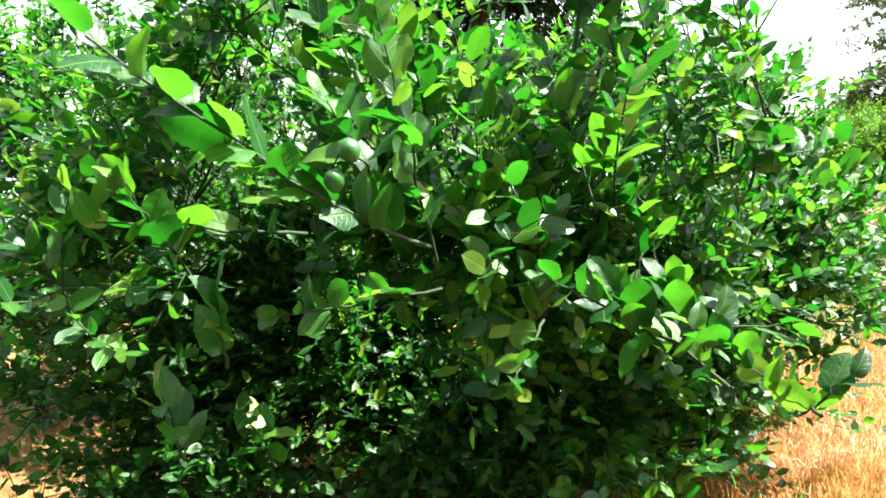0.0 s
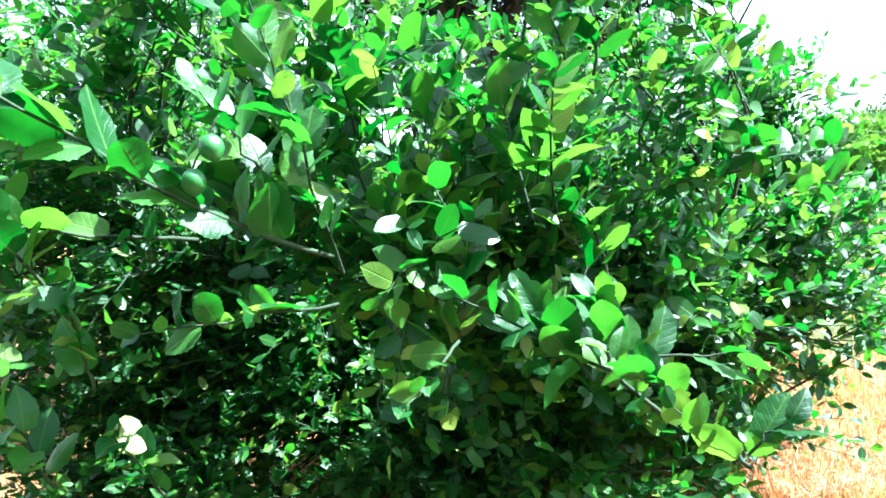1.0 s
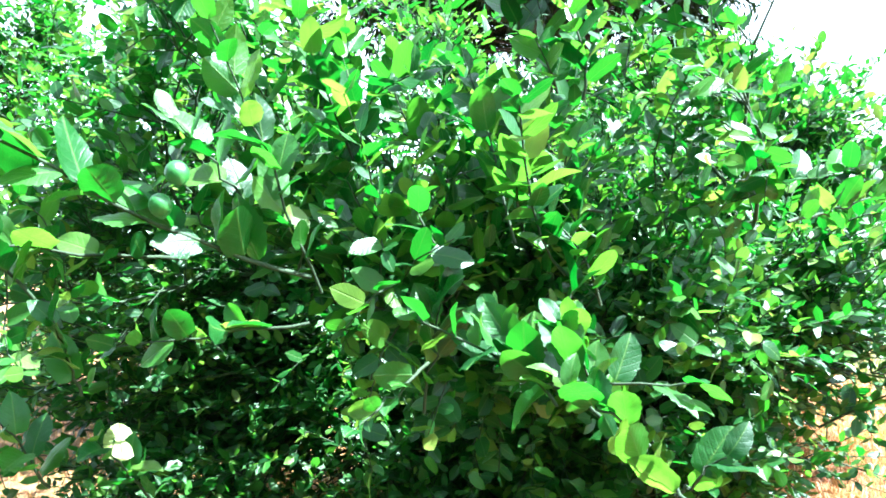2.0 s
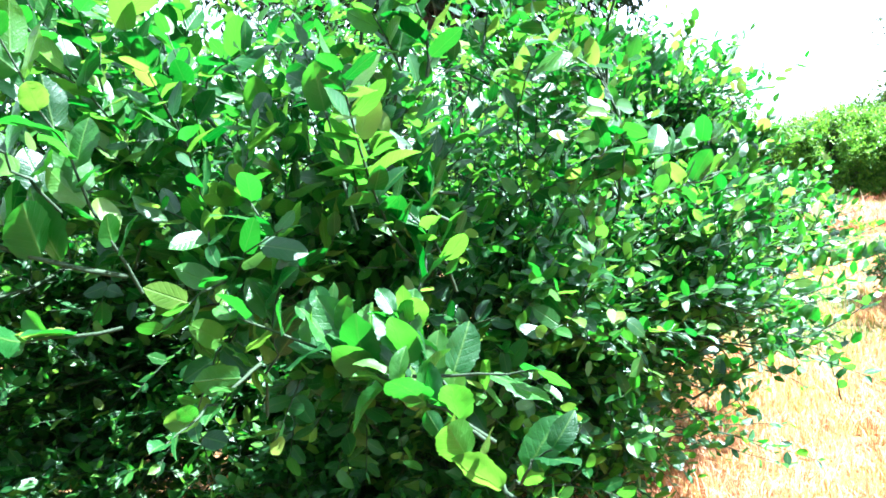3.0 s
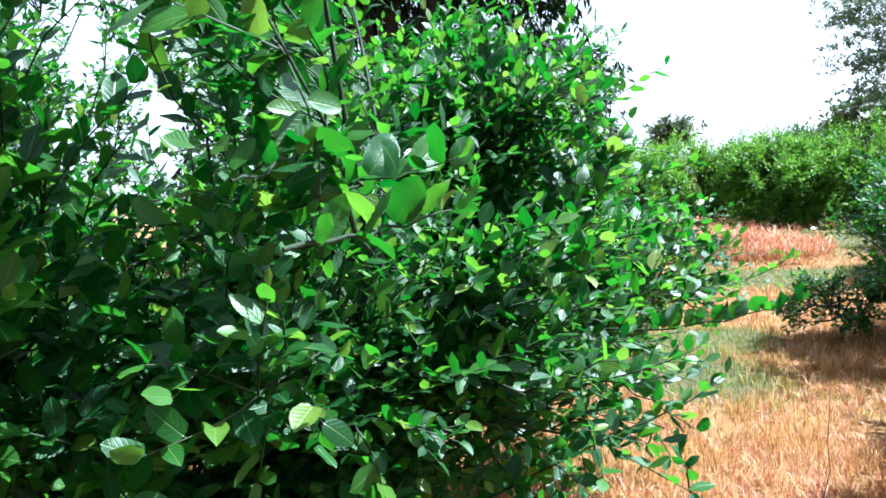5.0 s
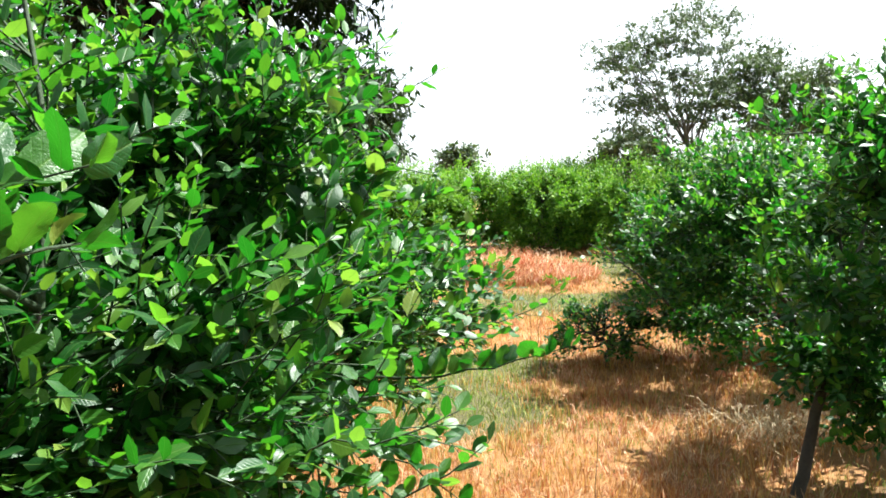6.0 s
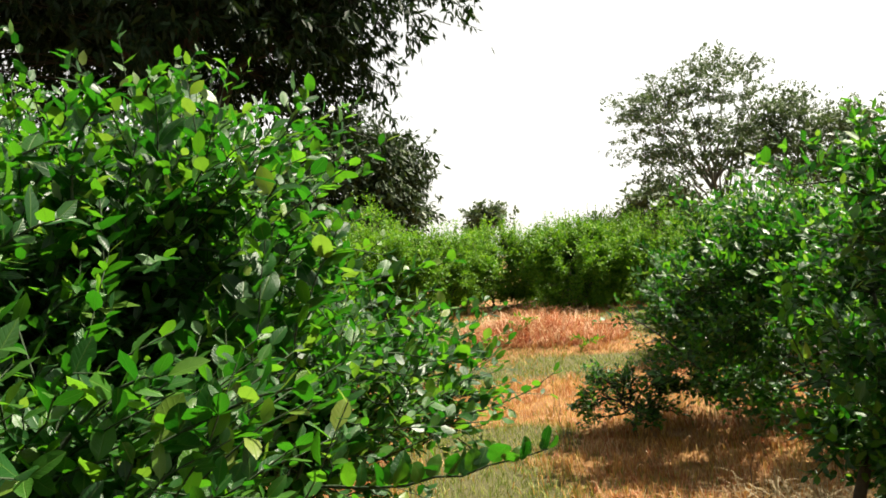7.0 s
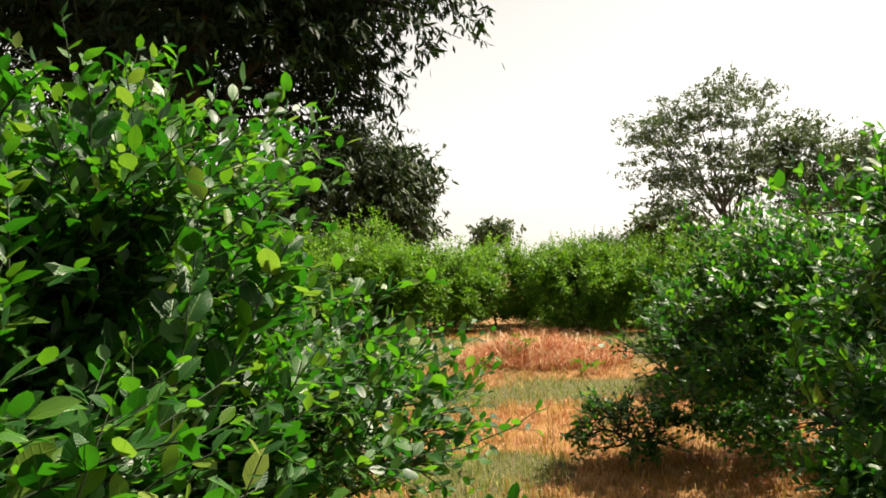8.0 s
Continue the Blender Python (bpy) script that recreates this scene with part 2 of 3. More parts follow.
def leaf_template(rows):
    """x across (-0.5 to 0.5), y along (0 to 1), and faces, for one leaf folded along its midrib."""
    if rows is KITE:
        return np.array([0.0, 0.5, 0.0, -0.5]), np.array([0.0, 0.45, 1.0, 0.5]), np.zeros((0, 4), int), np.array([(0, 1, 2), (0, 2, 3)])
    cols = (-1.0, -0.55, 0.0, 0.55, 1.0) if rows is FINE else (-1.0, 0.0, 1.0)
    k = len(cols)
    xs, ys = [], []
    for v, w in rows[:-1]:
        for q in cols:
            xs.append(q * w)
            ys.append(v - 0.25 * w * abs(q) * (v < 0.3))
    xs.append(0.0), ys.append(1.0)
    quads, tris, n = [], [], len(rows) - 1
    for i in range(n - 1):
        a = k * i
        quads += [(a + c, a + c + 1, a + c + 1 + k, a + c + k) for c in range(k - 1)]
    a = k * (n - 1)
    tris += [(a + c, a + c + 1, a + k) for c in range(k - 1)]
    return np.array(xs), np.array(ys), np.array(quads), np.array(tris)


def leaves_mesh(name, place, way, face, length, aspect, rows, material, r):
    """All leaves of a crown in one mesh: place, way and face are (n, 3) arrays."""
    x, y, quads, tris = leaf_template(rows)
    n, m = len(place), len(x)
    way = unit(way)
    side = unit(np.cross(way, face))
    up = np.cross(side, way)
    fold = r.uniform(0.1, 0.55, (n, 1)) * np.abs(x)[None]
    curl = r.normal(0.15, 0.20, (n, 1)) * (y ** 2)[None]
    fold = fold - r.uniform(0.2, 0.9, (n, 1)) * (x ** 2)[None]
    ripple = 0.034
    wave = ripple * np.sin(9.0 * y[None] + r.uniform(0, 6.3, (n, 1)) + 2.0 * np.sign(x)[None]) * (np.abs(x) / 0.5)[None] + r.normal(0, ripple * 0.2, (n, m)) * (np.abs(x)[None] > 0.05)
    z = fold - curl + wave
    v = place[:, None] + length[:, None, None] * ((x[None] * aspect[:, None])[..., None] * side[:, None] + y[None, :, None] * way[:, None] + (z * aspect[:, None] * 1.4)[..., None] * up[:, None])
    offs = (np.arange(n) * m)[:, None, None]
    faces = [(quads[None] + offs).reshape(-1, 4), (tris[None] + offs).reshape(-1, 3)]
    uv = np.tile(np.stack([x + 0.5, y], 1), (n, 1))
    return mesh_from(name, v.reshape(-1, 3), faces, material, uv)


def shoot_leaves(pts, spacing, length, r, lift=0.35, stand=0.0, start=0.12, flat=0.0):
    """Places, ways, faces and lengths of the leaves that stand alternately along a twig."""
    pts = np.asarray(pts, float)
    seg = np.linalg.norm(np.diff(pts, axis=0), axis=1)
    run = np.concatenate([[0], np.cumsum(seg)])
    at = np.arange(start * run[-1] + spacing * 0.5, run[-1], spacing)
    at = np.clip(at + r.normal(0, spacing * 0.2, len(at)), 0, run[-1])
    at = np.append(at, run[-1])
    k = len(at)
    p = np.stack([np.interp(at, run, pts[:, i]) for i in range(3)], 1)
    d = unit(np.stack([np.interp(at + 0.01, run, pts[:, i]) - np.interp(at - 0.01, run, pts[:, i]) for i in range(3)], 1) + 1e-6)
    up = np.array([0, 0, 1.0])
    ref = np.where(np.abs(d[:, 2:3]) > 0.9, np.array([[1.0, 0, 0]]), up[None])
    a = unit(np.cross(d, ref))
    b = np.cross(a, d)
    ang = np.arange(k) * 2.4 + r.uniform(0, 6.28) + r.normal(0, 0.4, k)
    radial = np.cos(ang)[:, None] * a + np.sin(ang)[:, None] * b
    along = np.where(np.arange(k) == k - 1, 1.5, 0.75)[:, None]
    way = unit(d * along + radial * 0.8 + up * (lift + stand) + r.normal(0, 0.2 + 0.16 * min(stand, 1), (k, 3)))
    face = unit(up * (0.7 - 0.65 * min(stand, 1.0)) + d * 0.45 + radial * -0.1 + r.normal(0, 0.46 + 0.3 * min(stand, 1), (k, 3)))
    if flat:  # blades spread level, their upper sides to the sky
        way = unit(way * np.array([1.0, 1.0, 1.0 - 0.75 * flat]) + radial * 0.35 * flat * np.array([1, 1, 0.3]))
        face = unit(face * (1 - flat) + flat * (up + r.normal(0, 0.34, (k, 3))))
    grow = np.where(at > 0.85 * run[-1], 0.72, 1.0)
    size = length * r.uniform(0.65, 1.15, k) * grow
    return p, way, face, size


# shared leaves for single pieces
def leaf_piece(k):
    r = np.random.default_rng(100 + k)
    one = lambda *v: np.array([v], float)
    me = leaves_mesh("leaf", one(0, 0, 0), one(0, 1, 0), one(0, 0, 1), np.array([1.0]), np.array([r.uniform(0.56, 0.68)]), FINE, LEAF, r)
    return me


LEAF_PIECES = [leaf_piece(k) for k in range(10)]


def place_leaves(branch, p, way, face, size, r):
    way = unit(way)
    side = unit(np.cross(way, face))
    up = np.cross(side, way)
    for i in range(len(p)):
        ob = new("leaf", LEAF_PIECES[int(r.integers(len(LEAF_PIECES)))])
        ob.parent = branch
        m = Matrix((side[i], way[i], up[i])).transposed().to_4x4()
        ob.matrix_basis = Matrix.Translation(p[i]) @ m @ Matrix.Diagonal((size[i], size[i], size[i], 1))


def hero_branch(tree, a, b, bend=(0, 0, 0), thick=0.004, spacing=0.035, length=0.085, lift=0.35, stand=0.0, seed=0, start=0.12, wood=None):
    """A single twig that stands out of the crown, with each of its leaves a piece of its own."""
    r = np.random.default_rng(seed)
    pts = curve(a, b, bend, 10, 0.006, r)
    t = Tubes()
    t.add(pts, np.linspace(thick, thick * 0.35, 10), 6)
    branch = part("branch", t.mesh("branch", wood or TWIG), tree, "thin green twig with glossy leaves")
    p, w, f, s = shoot_leaves(pts, spacing, length, r, lift, stand, start)
    place_leaves(branch, p, w, f, s, r)
    return branch


def citrus_tree(name, at, centre, radii, clusters, shoots, leaf, seed, rows, leaf_mat, label, group="", stems=1, spacing=0.04, reach=(0.55, 1.0), shoot_len=(0.14, 0.40), keep=None, bark=None, feet=None, stem_r=0.045, droop=0.0, aspect=(0.46, 0.60), near_side=None, low=0.10, lumpy=0.13, lobes=(), spikes=0, thin=None, fringe=(), level=0.5):
    """A bushy tree: stems, limbs, twigs and a crown of leafy shoots. Everything is laid out round `at` on the ground."""
    r = np.random.default_rng(seed)
    at, centre, radii = np.array([*at, 0.0]), np.asarray(centre, float), np.asarray(radii, float)
    tree = new(name)
    tree.location = at
    tagged(tree, label, "tree", group)
    c = centre - at
    wood = bark or BARK
    skeleton, radius_at = [], []
    for s in range(stems):
        foot = np.array([r.normal(0, 0.05) * (stems > 1), r.normal(0, 0.05) * (stems > 1), -0.05]) if feet is None else np.array([*feet[s], -0.05])
        fork = np.array([foot[0] + (c[0] - foot[0]) * 0.3, foot[1] + (c[1] - foot[1]) * 0.3, max(0.25, c[2] - radii[2] * 0.55)]) + r.normal(0, 0.10 if stems > 1 else 0.02, 3) * (1, 1, 0.3)
        t = Tubes()
        p = curve(foot, fork, r.normal(0, 0.04, 3) * (1, 1, 0), 9, 0.008, r)
        rad = np.linspace(stem_r * 1.25, stem_r * 0.85, 9)
        rad[0] *= 1.3
        t.add(p, rad, 10)
        part("trunk", t.mesh("trunk", wood), tree)
        for k in range(7 if stems == 1 else 4):
            ang = (k + r.uniform(0, 0.6)) * 2 * np.pi / (7 if stems == 1 else 4)
            rise = r.uniform(-0.1, 0.6)
            end = c + radii * 0.62 * np.array([np.cos(ang) * (1 - 0.4 * abs(rise)), np.sin(ang) * (1 - 0.4 * abs(rise)), rise])
            q = curve(p[-1 - int(r.integers(3))], end, np.array([0, 0, -0.08 + r.normal(0, 0.05)]) * radii[2], 12, 0.02, r)
            t = Tubes()
            qr = np.linspace(stem_r * 0.55, 0.010, 12)
            t.add(q, qr, 7)
            part("limb", t.mesh("limb", wood), tree)
            skeleton.append(q), radius_at.append(qr)
    bones, bone_r = np.concatenate(skeleton), np.concatenate(radius_at)
    twigs = Tubes()
    P, W, F, S = [], [], [], []
    made = 0
    extra = [q for q in lobes for _ in range(q[2])]
    while made < clusters:
        v = unit(r.normal(0, 1, 3))
        if v[2] < -0.9:
            continue
        lump = 1.0 + lumpy * math.sin(4.1 * v[0] + seed) * math.cos(3.7 * v[1] - seed + 2 * v[2]) + r.normal(0, 0.05)
        end = c + radii * v * r.uniform(*reach) ** 0.6 * lump
        if end[2] < low:
            made += 0.2
            continue
        lobe = extra.pop() if extra else None
        if thin is not None and not lobe and r.uniform() < thin(end + at):
            made += 1
            continue
        if lobe:
            end = np.asarray(lobe[0]) - at + v * lobe[1] * r.uniform(0.2, 1) ** 0.5
        elif keep is not None:
            end = keep(end + at, 0.8, r) - at
        made += 1
        near = np.argmin(np.linalg.norm(bones - end, axis=1) + 0.6 * np.maximum(bones[:, 2] - end[2], 0))
        br = curve(bones[near], end, (np.array([0, 0, r.uniform(-0.05, 0.12)]) + r.normal(0, 0.07, 3)) * np.linalg.norm(end - bones[near]), 7, 0.015, r)
        twigs.add(br[::2], np.linspace(min(bone_r[near], 0.009), 0.003, 4), 4)
        for k in range(shoots):
            base = br[int(r.integers(2, 7))]
            out = unit(base - c + 1e-6)
            way = unit(out * 0.75 + v * 0.3 + np.array([0, 0, 0.45 - droop]) + r.normal(0, 0.65, 3))
            tip = base + way * r.uniform(*shoot_len)
            if keep is not None and (not lobe or lobe[0][1] < 2.6):
                tip = keep(tip + at, 0.3, r) - at
                if np.linalg.norm(tip - base) < 0.07:
                    continue
            if tip[2] < 0.08:
                continue
            sp = curve(base, tip, r.normal(0, 0.03, 3) + (0, 0, 0.02), 4)
            if rows is not KITE:
                twigs.add(sp[::3] if rows is COARSE else sp, np.linspace(0.0035, 0.0015, 2 if rows is COARSE else 4), 3)
            p, w, f, s = shoot_leaves(sp, spacing, leaf, r, 0.35 - droop, flat=level if near_side is None else level * float(np.interp(base[1] + at[1], (1.5, 2.5), (0.25, 1.0))))
            P.append(p), W.append(w), F.append(f), S.append(s)
    for k in range(spikes):
        v = unit(r.normal(0, 1, 3) * (1, 1, 0.2) + (0, 0, 1.1))
        foot = c + radii * v * 0.9
        sp = curve(foot, foot + np.array([r.normal(0, 0.08), r.normal(0, 0.08), r.uniform(0.3, 0.6)]), r.normal(0, 0.02, 3), 5)
        twigs.add(sp, np.linspace(0.008, 0.004, 5), 3)
        p, w, f, s = shoot_leaves(sp, spacing, leaf * 0.8, r, 0.5)
        P.append(p), W.append(w), F.append(f), S.append(s)
    for foot, way, size in fringe:  # young shoots that stand out of the crown
        foot = np.asarray(foot) - at
        sp = curve(foot, foot + way, r.normal(0, 0.04, 3), 6)
        twigs.add(sp, np.linspace(0.005, 0.002, 6), 4)
        p, w, f, s = shoot_leaves(sp, 0.02, size, r, 0.35, 0.2, flat=0.4)
        P.append(p), W.append(w), F.append(f), S.append(s)
    P, W, F, S = (np.concatenate(q) for q in (P, W, F, S))
    ok = P[:, 2] > 0.04
    P, W, F, S = P[ok], W[ok], F[ok], S[ok]
    part("twig_mass", twigs.mesh("twig_mass", TWIG if leaf_mat is LEAF else wood), tree, kind="stuff")
    P0 = P + at
    front = near_side(P0) if near_side is not None else np.zeros(len(P), bool)
    if near_side is not None:
        S = S * np.interp(P0[:, 1], (1.5, 2.4), (1.4, 1.0))
    deep = ~front & (near_side is not None) & (P0[:, 1] > 3.3) & (P0[:, 0] < 0.3)
    close = front & (P0[:, 1] < 2.2)
    for some, detail in ((close, OUTLINE), (front & ~close, MEDIUM), (deep, COARSE), (~front & ~deep, rows)):
        if some.any():
            part("crown", leaves_mesh("crown", P[some], W[some], F[some], S[some], r.uniform(*aspect, some.sum()), detail, leaf_mat, r), tree, kind="stuff")
    return tree


# ---- ground ----
def mound_height(x, y):
    d = ((x - 4.75) / 1.5) ** 2 + ((y - 14.0) / 1.3) ** 2
    return 0.36 * np.exp(-(d ** 1.3) * 1.0) * (1 + 0.18 * np.sin(3.1 * x + 1.0) * np.cos(2.3 * y))


def ground_height(x, y):
    return 0.025 * np.sin(1.7 * x + 0.6 * y) * np.cos(1.1 * y - 0.4 * x) + mound_height(x, y)


# the last two are unseen, added by the start to turn bounce light greener
GREEN_SPOTS = [(2.4, 6.3, 0.6, 0.7), (2.6, 7.6, 0.8, 0.5), (5.2, 11.6, 1.6, 0.7), (3.0, 11.0, 0.8, 0.7), (2.4, 15.5, 1.0, 2.0), (7.2, 15.5, 1.2, 2.5), (6.0, 18.0, 6.0, 1.7), (2.0, 17.6, 3.0, 2.2), (5.0, 4.0, 0.8, 0.6), (-0.4, -1.8, 4.0, 2.2), (-2.5, 1.5, 2.0, 1.5)]


def green_patch(x, y):
    g = 0.35 * np.sin(2.3 * x - 1.1 * y) * np.cos(1.7 * y + 0.8 * x) - 0.1
    for cx, cy, rx, ry in GREEN_SPOTS:
        g = g + 1.7 * np.exp(-((x - cx) / rx) ** 2 - ((y - cy) / ry) ** 2)
    return g


def build_ground():
    line = np.unique(np.concatenate([np.linspace(-8, 14, 111), -8 - np.geomspace(0.3, 700, 26), 14 + np.geomspace(0.3, 700, 26)]))
    lin2 = np.unique(np.concatenate([np.linspace(-4, 26, 151), -4 - np.geomspace(0.3, 700, 24), 26 + np.geomspace(0.3, 900, 26)]))
    gx, gy = np.meshgrid(line, lin2, indexing="ij")
    z = ground_height(gx, gy)
    v = np.stack([gx, gy, z], -1).reshape(-1, 3)
    n, m = gx.shape
    i = (np.arange(n - 1)[:, None] * m + np.arange(m - 1)[None]).ravel()
    me = mesh_from("ground", v, [np.stack([i, i + m, i + m + 1, i + 1], 1)], SOIL)
    layer = me.attributes.new("grassy", "FLOAT", "POINT")
    layer.data.foreach_set("value", np.clip(green_patch(v[:, 0], v[:, 1]), 0, 1.2).astype(np.float32))
    tagged(new("ground", me), "dry field soil with straw-coloured and green patches", "ground", kind="structure")


build_ground()


def blades(name, xy, height, width, material, label, r, lean=0.35):
    n = len(xy)
    ang = r.uniform(0, 2 * np.pi, n)
    side = np.stack([np.cos(ang), np.sin(ang), np.zeros(n)], 1)
    tilt = r.normal(0, lean, (n, 2))
    base = np.stack([xy[:, 0], xy[:, 1], ground_height(xy[:, 0], xy[:, 1]) - 0.01], 1)
    mid = base + np.stack([tilt[:, 0] * height * 0.35, tilt[:, 1] * height * 0.35, height * 0.6], 1)
    tip = base + np.stack([tilt[:, 0] * height * 1.1, tilt[:, 1] * height * 1.1, height * (1 - 0.25 * np.abs(tilt).sum(1))], 1)
    w = width[:, None] * side
    v = np.stack([base - w, base + w, mid - w * 0.75, mid + w * 0.75, tip], 1).reshape(-1, 3)
    o = (np.arange(n) * 5)[:, None]
    me = mesh_from(name, v, [np.array([[0, 1, 3, 2]]) + o, np.array([[2, 3, 4]]) + o], material, smooth=False)
    return tagged(new(name, me), label, "grass", kind="stuff")


def build_grass():
    r = np.random.default_rng(21)
    n, wide, near = 125000, 60000, 26000
    y = 1.5 + 21.5 * r.uniform(0, 1, n) ** 1.5 + r.normal(0, 0.8, n)
    x = 0.5 + (np.abs(y) * 0.42 + 1.0) * r.normal(0.4, 0.72, n) + 0.05 * y
    x = np.concatenate([x, r.normal(1.0, 5.0, wide), r.normal(0.8, 2.8, near)])
    y = np.concatenate([y, r.normal(5.0, 5.0, wide), r.normal(-0.3, 1.8, near)])
    n += wide + near
    clump = np.sin(7.3 * x + 2 * np.sin(3.1 * y)) * np.cos(6.1 * y + 1.7 * np.sin(2.9 * x))
    g = green_patch(x, y) + r.normal(0, 0.35, n)
    dry = (g < 0.55) & (clump + r.normal(0, 0.6, n) > -0.5)
    green = g >= 0.3
    xy = np.stack([x, y], 1)
    h = r.uniform(0.04, 0.12, n) * (1 + 0.5 * (clump > 0.3))
    wd = 0.0018 + 0.00022 * np.maximum(y, 0) + 0.0010 * np.exp(-(np.maximum(y, 0) / 1.5) ** 2)
    m = 2600
    ty = 3.0 + 13.0 * r.uniform(0, 1, m) ** 1.4
    tx = 0.6 + (ty * 0.42 + 1.0) * r.uniform(-0.5, 1.2, m)
    ok = green_patch(tx, ty) < 0.5
    per = 16
    tuft = np.repeat(np.stack([tx, ty], 1)[ok], per, 0) + r.normal(0, 0.035, (ok.sum() * per, 2))
    th = np.repeat(r.uniform(0.06, 0.17, ok.sum()), per) * r.uniform(0.6, 1.1, ok.sum() * per)
    blades("straw_tufts", tuft, th, 0.0016 + 0.0002 * tuft[:, 1], HEAP, "pale bent straw tufts in the dry grass", r, 0.6)
    cx, cy = r.normal(4.25, 0.28, 420), r.normal(5.25, 0.16, 420)
    blades("cut_straw", np.stack([cx, cy], 1), r.uniform(0.1, 0.3, 420), np.full(420, 0.003), STRAW, "loose pale straw lying by a tree", r, 1.1)
    blades("dry_grass", xy[dry], h[dry], wd[dry], DRY, "dry orange and straw-coloured grass over the field", r)
    blades("green_grass", xy[green], h[green] * 0.7, wd[green], GREEN, "short yellowish green grass in patches", r)
    k = 9000
    a, q = r.uniform(0, 2 * np.pi, k), np.sqrt(r.uniform(0, 1, k))
    mx, my = 4.75 + 1.5 * q * np.cos(a), 14.0 + 1.35 * q * np.sin(a)
    blades("straw_heap", np.stack([mx, my], 1), r.uniform(0.10, 0.26, k) * (1 + 0.9 * (r.uniform(0, 1, k) < 0.12)), np.full(k, 0.007), HEAP, "low mound overgrown with dead reddish straw grass", r, 0.75)


build_grass()

# ---- the lemon tree that the walk goes round ----
def beside_walk(p, slack, r):
    """Draws a point of the crown back behind the side that faces the path."""
    x, y, z = p
    if x > -2.0:
        y = max(y, 0.85 + 0.4 * min(max((x + 0.15) / 0.6, 0), 1) + 1.35 * max(0.0, 1.2 - z) + slack * r.uniform(0, 1))
    if y < 1.7:
        edge = 1.05 - (1.7 - y) * 0.45
    elif y < 2.9:
        edge = 1.08 if z > 1.05 else 1.35 if y > 2.45 else 1.0
    else:
        edge = 1.22 + (y - 2.9) * 0.78 - max(0.0, z - 1.35) * 0.95
    edge -= max(0.0, z - 1.75) * 0.35
    edge -= 0.13 * (1 + math.sin(4.3 * y + 2.1 * z) * math.cos(5.1 * z - 1.7 * y))
    return np.array([min(x, edge - slack * r.uniform(0, 1)), y, z])


def sunny_shoots(n, seed):
    """Feet, ways and leaf sizes of shoots along the crown's sunny side."""
    r = np.random.default_rng(seed)
    shoots = []
    for k in range(n):
        y, z = r.uniform(2.6, 4.5), r.uniform(0.85, 1.85)
        x = min(beside_walk((9.0, y, z), 0.0, r)[0] - 0.12, 1.55 - 0.2 * (y - 3))
        shoots.append(((x, y, z), np.array([0.55, -0.12, 0.62 + 0.3 * (z > 1.5)]) * r.uniform(0.18, 0.4) + r.normal(0, 0.08, 3), r.uniform(0.07, 0.095)))
    return shoots


def low_shoots(n, seed):
    """Shoots of the lower crown that catch the sun."""
    r = np.random.default_rng(seed)
    return [((1.1, r.uniform(2.45, 3.3), r.uniform(0.6, 1.35)), np.array([0.3, 0.0, 0.16]) * r.uniform(0.5, 1.3) + r.normal(0, 0.07, 3), r.uniform(0.075, 0.095)) for k in range(n)]


def upper_shoots(n, seed):
    """Upright shoots in the sunlit top of the crown."""
    r = np.random.default_rng(seed)
    return [((r.uniform(0.2, 1.0), r.uniform(3.0, 4.4), r.uniform(1.2, 1.95)), np.array([0.12, -0.08, 0.3]) * r.uniform(0.6, 1.4) + r.normal(0, 0.08, 3), r.uniform(0.065, 0.085)) for k in range(n)]


def facing_shoots(n, seed):
    """Young shoots on the shady side that lean out over the path."""
    r = np.random.default_rng(seed)
    return [((r.uniform(-0.5, 0.5), r.uniform(1.4, 1.8), r.uniform(1.2, 1.95)), np.array([0.0, -0.15, 0.24]) * r.uniform(0.6, 1.4) + r.normal(0, 0.07, 3), r.uniform(0.07, 0.092)) for k in range(n)]


